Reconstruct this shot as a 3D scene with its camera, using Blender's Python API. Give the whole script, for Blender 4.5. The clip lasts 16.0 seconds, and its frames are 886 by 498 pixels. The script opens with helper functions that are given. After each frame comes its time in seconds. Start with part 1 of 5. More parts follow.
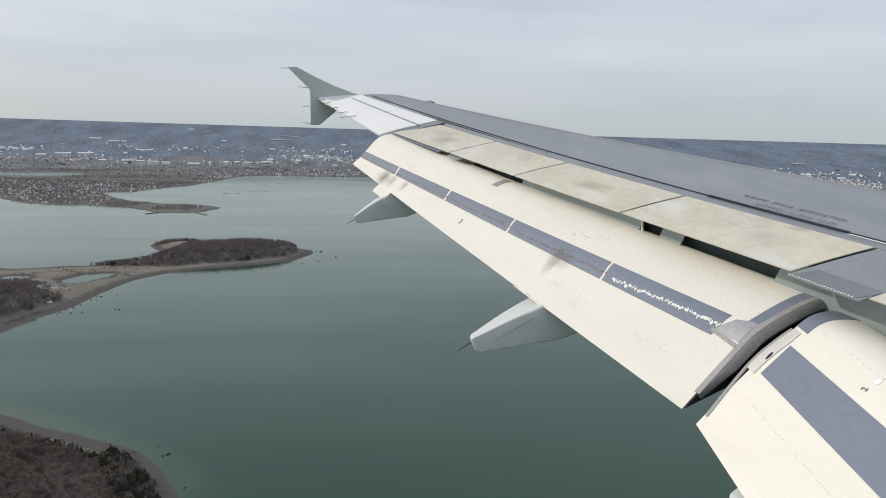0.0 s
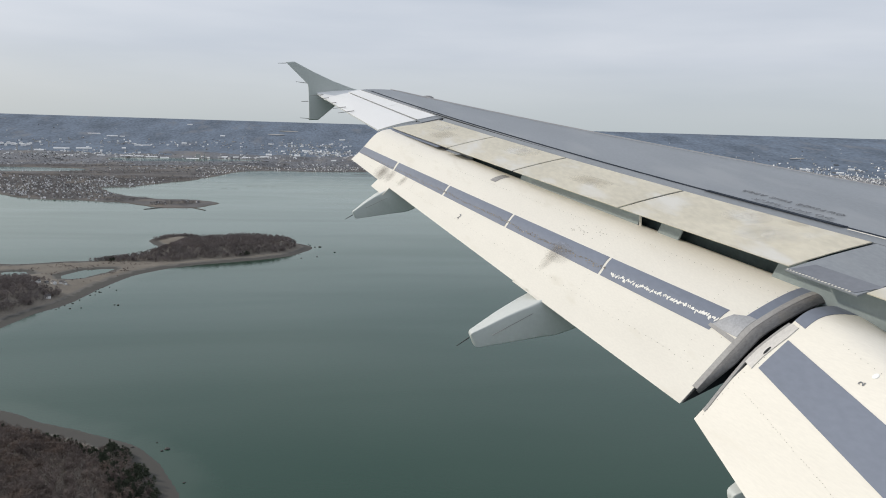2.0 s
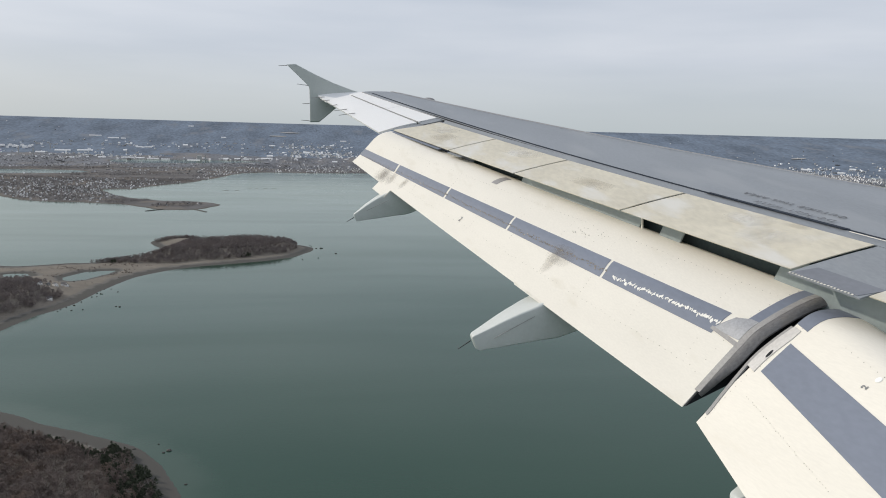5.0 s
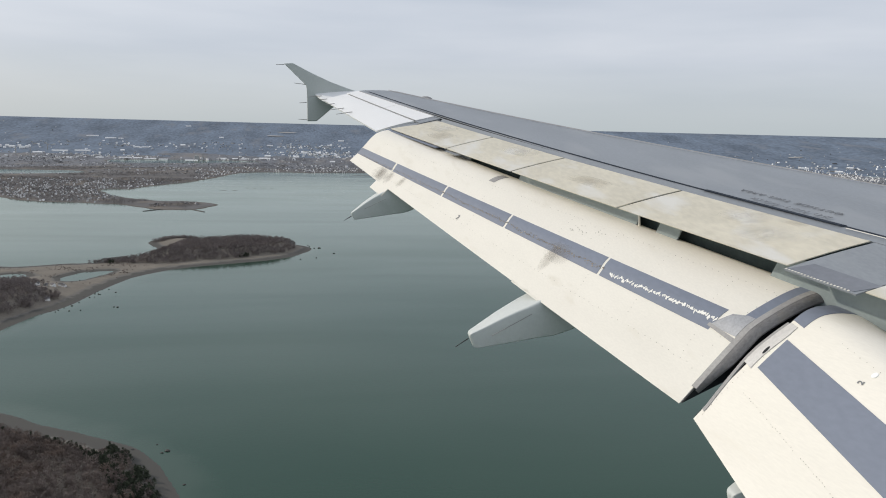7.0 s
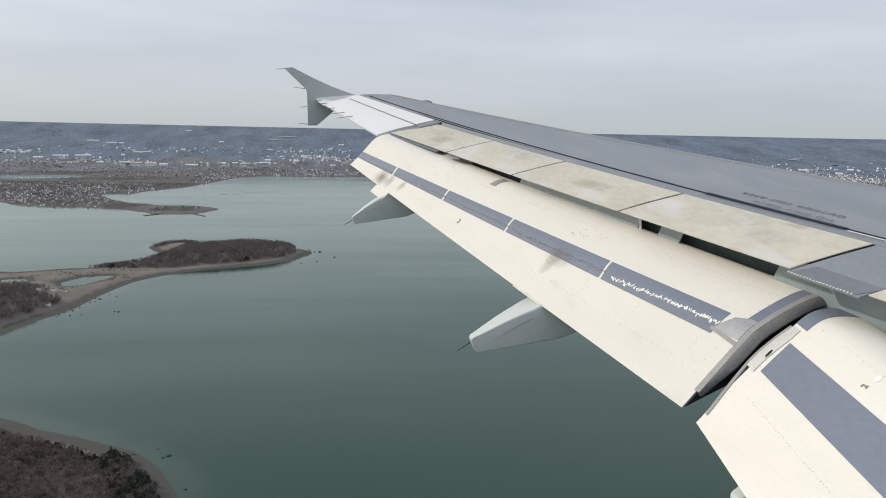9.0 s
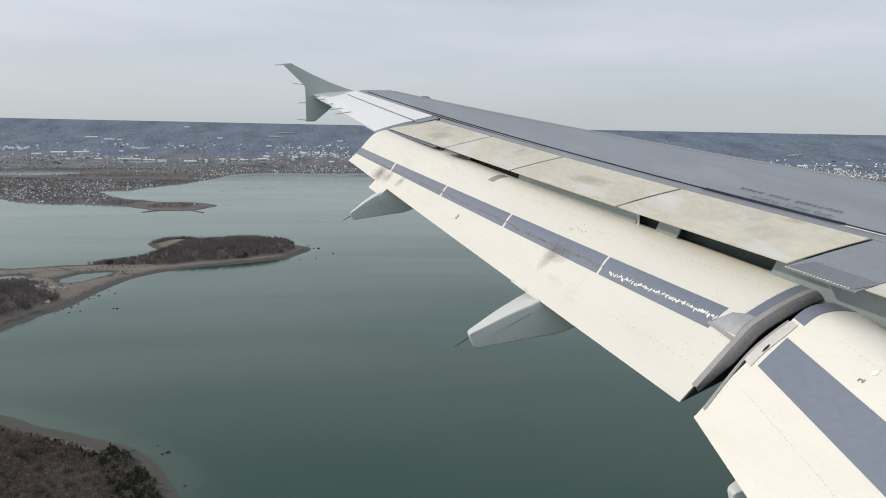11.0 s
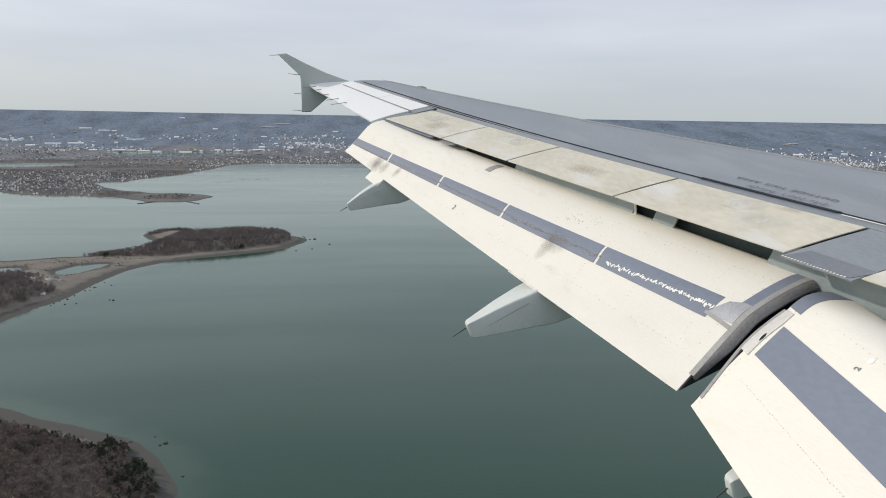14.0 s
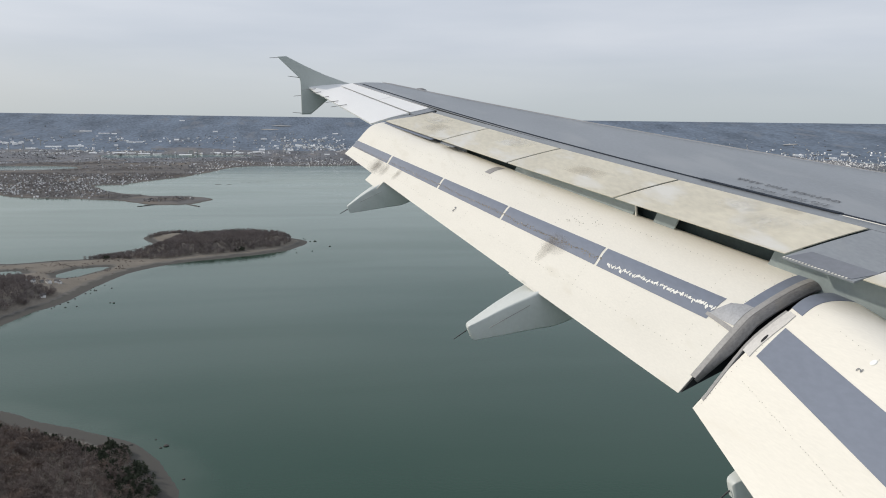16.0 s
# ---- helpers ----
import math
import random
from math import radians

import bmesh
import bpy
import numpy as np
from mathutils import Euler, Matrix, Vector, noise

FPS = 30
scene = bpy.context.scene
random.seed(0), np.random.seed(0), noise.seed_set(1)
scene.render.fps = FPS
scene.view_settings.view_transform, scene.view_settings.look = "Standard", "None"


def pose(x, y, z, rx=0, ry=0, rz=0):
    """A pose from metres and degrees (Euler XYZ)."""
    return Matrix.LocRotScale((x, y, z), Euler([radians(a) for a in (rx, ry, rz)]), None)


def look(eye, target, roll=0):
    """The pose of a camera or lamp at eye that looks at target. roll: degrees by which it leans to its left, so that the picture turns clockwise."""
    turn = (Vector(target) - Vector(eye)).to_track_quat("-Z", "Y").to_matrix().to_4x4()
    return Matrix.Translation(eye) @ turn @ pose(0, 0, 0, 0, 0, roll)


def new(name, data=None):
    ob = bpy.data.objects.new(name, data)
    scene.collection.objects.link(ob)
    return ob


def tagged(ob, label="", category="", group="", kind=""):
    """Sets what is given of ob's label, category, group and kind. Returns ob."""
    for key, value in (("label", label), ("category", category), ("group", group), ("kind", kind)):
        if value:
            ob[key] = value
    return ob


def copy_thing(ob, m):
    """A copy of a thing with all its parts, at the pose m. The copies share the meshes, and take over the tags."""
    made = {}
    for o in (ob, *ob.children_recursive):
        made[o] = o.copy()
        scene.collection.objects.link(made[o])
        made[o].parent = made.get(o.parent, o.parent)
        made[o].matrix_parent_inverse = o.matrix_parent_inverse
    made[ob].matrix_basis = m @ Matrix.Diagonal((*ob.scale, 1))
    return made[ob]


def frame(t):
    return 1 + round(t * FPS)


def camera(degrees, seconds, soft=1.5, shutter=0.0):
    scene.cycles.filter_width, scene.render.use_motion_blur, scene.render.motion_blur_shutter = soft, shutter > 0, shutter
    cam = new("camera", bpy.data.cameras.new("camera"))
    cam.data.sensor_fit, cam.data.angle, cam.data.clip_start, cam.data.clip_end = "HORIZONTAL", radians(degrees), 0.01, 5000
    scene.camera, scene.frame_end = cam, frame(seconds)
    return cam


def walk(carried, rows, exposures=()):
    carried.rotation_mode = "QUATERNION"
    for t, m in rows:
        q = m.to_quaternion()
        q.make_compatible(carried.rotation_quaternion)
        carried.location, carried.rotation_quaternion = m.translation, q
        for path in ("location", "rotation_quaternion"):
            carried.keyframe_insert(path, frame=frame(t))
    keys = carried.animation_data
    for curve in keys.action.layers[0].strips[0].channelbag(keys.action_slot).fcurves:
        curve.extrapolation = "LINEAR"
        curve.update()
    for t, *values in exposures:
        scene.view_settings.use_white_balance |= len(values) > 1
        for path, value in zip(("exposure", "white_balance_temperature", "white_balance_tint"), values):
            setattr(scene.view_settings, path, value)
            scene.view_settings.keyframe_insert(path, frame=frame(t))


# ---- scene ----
cam = camera(60, 16.0, soft=1.0)
walk(cam, [
    (0, pose(-0.008, 0.002, 149.996, 81.504, -1.703, -9.600)),
    (0.5, pose(-0.005, -0.001, 150.004, 81.460, -1.623, -9.588)),
    (1, pose(-0.006, 0.011, 149.995, 81.327, -1.736, -9.670)),
    (1.5, pose(0.000, 0.002, 149.994, 81.257, -1.609, -9.649)),
    (2, pose(-0.005, -0.002, 149.997, 81.147, -1.665, -9.688)),
    (2.5, pose(-0.018, 0.012, 150.001, 81.084, -1.665, -9.792)),
    (3, pose(-0.004, -0.007, 149.994, 81.560, -1.593, -9.577)),
    (3.5, pose(-0.009, -0.006, 149.995, 81.742, -1.676, -9.497)),
    (4, pose(-0.004, -0.002, 150.004, 81.580, -1.598, -9.453)),
    (6.5, pose(-0.008, 0.016, 150.016, 81.023, -1.448, -9.839)),
    (7, pose(-0.000, -0.000, 150.000, 81.188, -1.408, -9.782)),
    (7.5, pose(-0.005, 0.006, 150.007, 81.202, -1.229, -9.852)),
    (8, pose(-0.008, 0.008, 150.001, 81.192, -1.299, -9.930)),
    (8.5, pose(-0.011, -0.002, 150.001, 81.338, -1.240, -9.869)),
    (9, pose(-0.002, 0.015, 150.005, 81.434, -1.177, -9.775)),
    (11.5, pose(0.003, 0.007, 149.999, 80.901, -1.106, -9.928)),
    (12, pose(-0.011, 0.012, 150.002, 80.676, -1.167, -10.075)),
    (12.5, pose(-0.008, 0.008, 150.005, 80.740, -1.072, -10.091)),
    (13, pose(-0.001, 0.010, 150.004, 80.882, -1.014, -10.059)),
    (13.5, pose(-0.007, 0.010, 150.017, 80.609, -0.923, -10.148)),
    (14, pose(-0.007, 0.006, 150.002, 80.435, -0.933, -10.183)),
    (14.5, pose(-0.007, -0.004, 150.004, 80.471, -0.909, -10.153)),
    (15, pose(0.001, 0.016, 150.002, 80.722, -0.837, -10.130)),
    (15.5, pose(-0.013, 0.002, 150.000, 80.791, -0.842, -10.152)),
    (16, pose(-0.006, 0.018, 150.005, 80.565, -0.722, -10.194)),
], exposures=[(0, 0.0), (9, 0.0), (11.5, 0.0), (12.5, 0.05), (14, 0.06), (15, -0.03), (16, 0.0)])

# ---- world, sun ----
SUN_AZ = radians(-62)      # from the y axis towards x
SUN_EL = radians(29)
world = bpy.data.worlds.new("world")
scene.world = world
world.use_nodes = True
wn, wl = world.node_tree.nodes, world.node_tree.links
wn.clear()
w_out = wn.new("ShaderNodeOutputWorld")
w_bg = wn.new("ShaderNodeBackground")
w_sky = wn.new("ShaderNodeTexSky")
w_sky.sky_type = "NISHITA"
w_sky.sun_disc = False
w_sky.sun_elevation = SUN_EL
w_sky.sun_rotation = SUN_AZ
w_sky.dust_density = 2.0
w_co = wn.new("ShaderNodeTexCoord")
w_map = wn.new("ShaderNodeMapping")
w_map.inputs["Scale"].default_value = (1.2, 1.6, 9.0)
w_map.inputs["Rotation"].default_value = (0.06, 0.05, 0.4)
w_noise = wn.new("ShaderNodeTexNoise")
w_noise.inputs["Scale"].default_value = 1.6
w_noise.inputs["Detail"].default_value = 5
w_noise.inputs["Roughness"].default_value = 0.5
w_ramp = wn.new("ShaderNodeValToRGB")
w_ramp.color_ramp.elements[0].position, w_ramp.color_ramp.elements[0].color = 0.36, (5.8, 6.3, 7.2, 1)
w_ramp.color_ramp.elements[1].position, w_ramp.color_ramp.elements[1].color = 0.68, (7.1, 7.45, 8.2, 1)
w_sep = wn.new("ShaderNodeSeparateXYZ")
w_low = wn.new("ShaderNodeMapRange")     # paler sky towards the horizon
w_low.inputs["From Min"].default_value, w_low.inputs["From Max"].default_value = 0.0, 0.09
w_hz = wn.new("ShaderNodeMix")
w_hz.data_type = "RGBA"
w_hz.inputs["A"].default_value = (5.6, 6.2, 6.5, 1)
w_mix = wn.new("ShaderNodeMix")
w_mix.data_type = "RGBA"
w_mix.inputs["Factor"].default_value = 0.85
wl.new(w_co.outputs["Generated"], w_map.inputs["Vector"])
wl.new(w_map.outputs["Vector"], w_noise.inputs["Vector"])
wl.new(w_noise.outputs["Fac"], w_ramp.inputs["Fac"])
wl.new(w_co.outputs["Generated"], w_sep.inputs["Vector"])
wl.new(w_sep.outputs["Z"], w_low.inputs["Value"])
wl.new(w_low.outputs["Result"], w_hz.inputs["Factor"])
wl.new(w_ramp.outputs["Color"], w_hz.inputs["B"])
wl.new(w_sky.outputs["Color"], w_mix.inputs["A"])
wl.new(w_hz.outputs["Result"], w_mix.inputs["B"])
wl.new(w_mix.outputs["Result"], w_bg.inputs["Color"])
w_bg.inputs["Strength"].default_value = 0.1
wl.new(w_bg.outputs["Background"], w_out.inputs["Surface"])

sun = new("sun", bpy.data.lights.new("sun", "SUN"))
sun.data.energy = 2.15
sun.data.angle = radians(1.5)
sun.data.color = (1.0, 0.93, 0.82)
to_sun = Vector((math.sin(SUN_AZ) * math.cos(SUN_EL), math.cos(SUN_AZ) * math.cos(SUN_EL), math.sin(SUN_EL)))
sun.matrix_world = look(to_sun * 400 + Vector((0, 0, 150)), (0, 0, 150))
scene.view_settings.exposure = 0.0


# ---- materials ----
def material(name, colour, rough=0.5, metal=0.0, spread=0.15, scale=3.0, fine=40.0, bump=0.0, stain=None, stain_at=0.62, ior=1.5, per_piece=0.0, stretch=(1, 1, 1), spec=0.5):
    """Principled paint, soil or metal with variation at two scales, an optional stain colour and relief."""
    m = bpy.data.materials.new(name)
    m.use_nodes = True
    n, l = m.node_tree.nodes, m.node_tree.links
    b = n["Principled BSDF"]
    b.inputs["Roughness"].default_value, b.inputs["Metallic"].default_value, b.inputs["IOR"].default_value = rough, metal, ior
    b.inputs["Specular IOR Level"].default_value = spec
    co = n.new("ShaderNodeTexCoord")
    mp = n.new("ShaderNodeMapping")
    mp.inputs["Scale"].default_value = stretch
    l.new(co.outputs["Object"], mp.inputs["Vector"])
    big, small = n.new("ShaderNodeTexNoise"), n.new("ShaderNodeTexNoise")
    for t, s, d in ((big, scale, 4), (small, fine, 3)):
        t.inputs["Scale"].default_value, t.inputs["Detail"].default_value = s, d
        l.new(mp.outputs["Vector"], t.inputs["Vector"])
    add = n.new("ShaderNodeMath")
    add.operation = "ADD"
    l.new(big.outputs["Fac"], add.inputs[0])
    l.new(small.outputs["Fac"], add.inputs[1])
    value = add.outputs[0]
    if per_piece:
        geo, mul, plus = n.new("ShaderNodeNewGeometry"), n.new("ShaderNodeMath"), n.new("ShaderNodeMath")
        mul.operation, plus.operation = "MULTIPLY_ADD", "ADD"
        mul.inputs[1].default_value, mul.inputs[2].default_value = per_piece, -per_piece / 2
        l.new(geo.outputs["Random Per Island"], mul.inputs[0])
        l.new(mul.outputs[0], plus.inputs[0])
        l.new(value, plus.inputs[1])
        value = plus.outputs[0]
    ramp = n.new("ShaderNodeMapRange")
    ramp.inputs["From Min"].default_value, ramp.inputs["From Max"].default_value = 0.6, 1.4
    ramp.inputs["To Min"].default_value, ramp.inputs["To Max"].default_value = 1 - spread, 1 + spread
    l.new(value, ramp.inputs["Value"])
    tone = n.new("ShaderNodeVectorMath")
    tone.operation = "SCALE"
    tone.inputs[0].default_value = colour
    l.new(ramp.outputs["Result"], tone.inputs["Scale"])
    out = tone.outputs["Vector"]
    if stain:
        sn, sr, mx = n.new("ShaderNodeTexNoise"), n.new("ShaderNodeMapRange"), n.new("ShaderNodeMix")
        sn.inputs["Scale"].default_value, sn.inputs["Detail"].default_value = scale * 1.7, 6
        sr.inputs["From Min"].default_value, sr.inputs["From Max"].default_value = stain_at, stain_at + 0.16
        mx.data_type = "RGBA"
        mx.inputs["B"].default_value = (*stain, 1)
        l.new(mp.outputs["Vector"], sn.inputs["Vector"])
        l.new(sn.outputs["Fac"], sr.inputs["Value"])
        l.new(sr.outputs["Result"], mx.inputs["Factor"])
        l.new(out, mx.inputs["A"])
        out = mx.outputs["Result"]
    l.new(out, b.inputs["Base Color"])
    if bump:
        bp = n.new("ShaderNodeBump")
        bp.inputs["Strength"].default_value, bp.inputs["Distance"].default_value = bump, 0.02
        l.new(small.outputs["Fac"], bp.inputs["Height"])
        l.new(bp.outputs["Normal"], b.inputs["Normal"])
    return m


WHITE = material("white_paint", (0.80, 0.765, 0.685), 0.6, spec=0.25, spread=0.05, scale=1.3, fine=30, stain=(0.74, 0.70, 0.61), stain_at=0.60, stretch=(3, 0.5, 3))
GREY = material("grey_wing_paint", (0.238, 0.256, 0.274), 0.38, spread=0.15, scale=0.7, fine=25, stain=(0.285, 0.300, 0.312), stain_at=0.52, stretch=(2, 0.6, 2))
BEIGE = material("weathered_spoiler_paint", (0.63, 0.585, 0.47), 0.5, spread=0.15, scale=0.9, fine=9, stain=(0.70, 0.68, 0.62), stain_at=0.53, stretch=(2.5, 0.9, 2.5))
STRIP = material("blue_grey_metal", (0.195, 0.22, 0.275), 0.55, spec=0.3, spread=0.10, scale=1.2, fine=28, stretch=(1, 0.4, 1))
ALU = material("worn_aluminium", (0.37, 0.375, 0.39), 0.5, metal=0.1, spread=0.25, scale=4, fine=60, stain=(0.27, 0.25, 0.23), stain_at=0.58)
FENCE = material("grey_green_fence_paint", (0.48, 0.51, 0.485), 0.38, spread=0.06, scale=2, fine=30)
FAIRING = material("pale_grey_green_paint", (0.60, 0.625, 0.60), 0.38, spread=0.06, scale=2, fine=30)
# black that stands for shade in gaps, in the hole and on flap ends
DARK = material("black_shade", (0.020, 0.022, 0.025), 0.6, spread=0.25, scale=6, fine=60, spec=0.2)
RUBBER = material("worn_grey_rubber", (0.205, 0.198, 0.195), 0.5, spread=0.3, scale=5, fine=40, stain=(0.24, 0.22, 0.195), stain_at=0.56, spec=0.35, stretch=(1, 3, 1))
# dark teal colour that imitates the shaded inside of the cove
COVE_DARK = material("dark_cove_shade", (0.075, 0.098, 0.098), 0.7, spread=0.2, scale=4, fine=30, spec=0.2)
RAIL = material("pale_grey_rail", (0.62, 0.60, 0.57), 0.5, spread=0.15, scale=8, fine=50)
SEAL = material("grey_seal", (0.33, 0.32, 0.31), 0.5, spread=0.22, scale=5, fine=50)
COVE = material("cove_primer", (0.30, 0.345, 0.345), 0.5, spread=0.10, scale=2, fine=30)
RIVET = material("rivet_heads", (0.40, 0.37, 0.32), 0.6, spread=0.2)
JOINT = material("dark_joint", (0.040, 0.048, 0.062), 0.9, spread=0.25, scale=2, fine=20, spec=0.08)
FADED = material("faded_marking", (0.185, 0.192, 0.202), 0.6, spread=0.3)
INK = material("marking_ink", (0.05, 0.05, 0.05), 0.6, spread=0.2)
GRIME = material("grey_brown_sealant", (0.22, 0.195, 0.17), 0.7, spread=0.6, scale=9, fine=70, stain=(0.44, 0.41, 0.37), stain_at=0.55)
PATCH_GREY = material("grey_walkway_paint", (0.205, 0.218, 0.245), 0.6, spread=0.12, scale=2, fine=25, spec=0.3)
PATCH_WHITE = material("bright_white_paint", (0.88, 0.88, 0.86), 0.5, spread=0.03)
BRIGHT = material("fresh_white_paint", (0.82, 0.82, 0.81), 0.5, spread=0.04, scale=1.3, fine=30, stretch=(3, 0.5, 3))
CHIP = material("bare_metal_chips", (0.88, 0.86, 0.80), 0.4, metal=0.0, spread=0.1)


# ---- building helpers ----
def finish(name, bm, mat, smooth=True):
    bmesh.ops.recalc_face_normals(bm, faces=bm.faces)
    me = bpy.data.meshes.new(name)
    bm.to_mesh(me)
    bm.free()
    if smooth:
        me.shade_smooth()
        me.set_sharp_from_angle(angle=radians(35))
    me.materials.append(mat)
    return me


def part(name, bm, mat, parent, label="", smooth=True):
    """Links a bmesh, given in the parent's own axes, as one mesh under its thing or part."""
    ob = new(name, finish(name, bm, mat, smooth))
    ob.parent = parent
    if label:
        tagged(ob, label)
    return ob


def thing(name, at, label, category, group="", kind=""):
    ob = new(name)
    ob.location = at
    return tagged(ob, label, category, group, kind)


def loft(rings, closed=True, caps=True):
    """A skin over rings of points with equal counts."""
    bm = bmesh.new()
    rows = [[bm.verts.new(p) for p in r] for r in rings]
    n = len(rows[0])
    for a, b in zip(rows, rows[1:]):
        for i in range(n if closed else n - 1):
            j = (i + 1) % n
            bm.faces.new((a[i], a[j], b[j], b[i]))
    if caps and closed:
        bm.faces.new(rows[0])
        bm.faces.new(rows[-1][::-1])
    return bm


def slab(f, u0, u1, v0, v1, nu, nv, lift=0.0, thick=0.02):
    """A curved plate on the surface f(u, v) -> (point, normal): its top lies lift above it, its underside thick lower."""
    bm = bmesh.new()
    top, low = [], []
    for i in range(nu + 1):
        rt, rl = [], []
        for j in range(nv + 1):
            p, n = f(u0 + (u1 - u0) * i / nu, v0 + (v1 - v0) * j / nv)
            rt.append(bm.verts.new(p + n * lift))
            rl.append(bm.verts.new(p + n * (lift - thick)))
        top.append(rt)
        low.append(rl)
    for i in range(nu):
        for j in range(nv):
            bm.faces.new((top[i][j], top[i + 1][j], top[i + 1][j + 1], top[i][j + 1]))
            bm.faces.new((low[i][j], low[i][j + 1], low[i + 1][j + 1], low[i + 1][j]))
    edge = [(i, 0) for i in range(nu)] + [(nu, j) for j in range(nv)] + [(i, nv) for i in range(nu, 0, -1)] + [(0, j) for j in range(nv, 0, -1)]
    for a, b in zip(edge, edge[1:] + edge[:1]):
        bm.faces.new((top[a[0]][a[1]], low[a[0]][a[1]], low[b[0]][b[1]], top[b[0]][b[1]]))
    return bm


# ---- the wing: x forward, y outboard, z from the eye's height ----
BASE = Vector((3.5, 1.0, -1.4))
EYE = Vector((0, 0, 150))
wing = thing("airplane_wing", EYE + BASE, "white and grey airliner wing with flaps lowered and upturned tip fence", "airplane wing")


def sag(y, most):
    u = min(1.0, max(0.0, (y - 4.75) / 10))
    return -most * 4 * u * (1 - u)


def line(a, b, most=0.05):
    """A spanwise line from (y, x, z) to (y, x, z), sagging a little in the middle; gives the point at a span y, in the wing's axes."""
    def at(y):
        k = (y - a[0]) / (b[0] - a[0])
        return Vector((a[1] + (b[1] - a[1]) * k, y, a[2] + (b[2] - a[2]) * k + sag(y, most))) - BASE
    return at


spoiler_te = line((4.75, 3.293, -0.877), (11.65, 1.197, 0.030), 0.03)
hinge = line((4.75, 3.932, -0.706), (11.30, 1.995, 0.1455), 0.05)
slit = line((4.80, 4.05, -0.677), (14.45, 1.11, 0.662), 0.065)
crest = line((6.5, 5.416, -0.383), (15.0, 1.532, 0.735), 0.055)
aileron_hinge = line((11.75, 1.594, 0.155), (14.7, 0.698, 0.628), 0.03)
aileron_te = line((11.75, 1.002, -0.012), (14.7, 0.265, 0.50), 0.03)
white_line = line((11.77, 1.883, 0.2313), (14.6, 0.964, 0.663), 0.03)


def between(f, g, lift_mid=0.0):
    """The surface between two spanwise lines: u from f (0) to g (1), v the span."""
    def at(u, y):
        p, q = f(y), g(y)
        r = p.lerp(q, u) + Vector((0, 0, lift_mid * 4 * u * (1 - u)))
        along = f(y + 0.05).lerp(g(y + 0.05), u) - f(y).lerp(g(y), u)
        return r, (q - p).cross(along).normalized()
    return at


def wing_skin():
    """Upper skin ahead of the dark slit, rounded leading edge and lower skin."""
    rings = []
    for i in range(34):
        y = 0.6 + (14.74 - 0.6) * i / 33
        k = 1.25 - 0.055 * y
        a, b = slit(y) + Vector((0.006, 0, 0)), crest(y)
        ring = [a.lerp(b, u) + Vector((0, 0, 0.10 * k * u * (1 - u))) for u in (0, 0.2, 0.4, 0.6, 0.8, 0.92, 1)]
        for dx, dz in ((0.16, -0.03), (0.34, -0.11), (0.46, -0.22), (0.50, -0.33), (0.44, -0.42), (0.2, -0.5), (-0.4, -0.56), (-1.2, -0.52)):
            ring.append(b + Vector((dx * k, 0, dz * k)))
        ring.append(a + Vector((0, 0, -0.32 * k)))
        rings.append(ring)
    return loft(rings)


part("upper_skin", wing_skin(), GREY, wing, "grey painted wing skin")
rear = between(hinge, slit)
part("rear_skin", slab(lambda u, y: rear(u * 0.962, y), 0, 1, 0.6, 11.498, 2, 26, 0, 0.03), GREY, wing)
tip_rear = between(white_line, slit)
part("rear_skin", slab(lambda u, y: tip_rear(u * 0.9, y), 0, 1, 11.5, 14.75, 2, 8, 0, 0.03), GREY, wing)
fixed = between(aileron_hinge, white_line)
part("fixed_panel", slab(lambda u, y: fixed(0.05 + u * 0.95, y), 0, 1, 11.765, 13.0, 2, 5, 0.002, 0.03), BRIGHT, wing, "white fixed panel ahead of the aileron")
part("fixed_panel", slab(lambda u, y: fixed(0.05 + u * 0.95, y), 0, 1, 13.015, 14.75, 2, 5, 0.002, 0.03), BRIGHT, wing, "white fixed panel ahead of the aileron")
part("fixed_panel", slab(lambda u, y: fixed(u, y), 0, 1, 11.58, 11.755, 2, 2, -0.008, 0.03), GREY, wing, "grey fixed panel beside the aileron")
ail = between(aileron_te, aileron_hinge, 0.012)
part("aileron", slab(lambda u, y: ail(u * 0.97, y), 0, 1, 11.75, 14.68, 5, 12, 0, 0.025), BRIGHT, wing, "white drooped aileron")
# spar that closes the wing's rear under the panels; its black is the slit's shade
part("rear_spar", loft([[slit(y) + Vector((-0.03, 0, -0.012)), slit(y) + Vector((0.03, 0, -0.012)), slit(y) + Vector((0.03, 0, -0.3)), slit(y) + Vector((-0.03, 0, -0.3))] for y in np.linspace(0.6, 14.6, 40)]), DARK, wing)

# tip cap and fence
tip = lambda y: (aileron_te(y) if y < 14.7 else aileron_te(14.7).lerp(Vector((0.108, 15.25, 0.63)) - BASE, (y - 14.7) / 0.55))
rings = []
for i in range(7):
    y = 14.70 + 0.55 * i / 6
    a, b = tip(y), crest(y) + Vector((0.28 - 0.5 * (i / 6) ** 2, 0, -0.06))
    mid = (fixed(1, min(y, 14.75))[0].z + (y - 14.75) * 0.10)
    top = [a.lerp(b, u) for u in (0, 0.25, 0.5, 0.75, 1)]
    for q, u in zip(top, (0, 0.25, 0.5, 0.75, 1)):
        q.z += 0.16 * u * (1 - u) * (1 - 0.3 * i / 6)
    low = [q - Vector((0, 0, 0.03 + 0.10 * u)) for q, u in zip(top[::-1], (0.0, 0.75, 0.9, 0.5, 0))]
    rings.append(top + low)
part("tip_cap", loft(rings), BRIGHT, wing, "white wing tip cap")


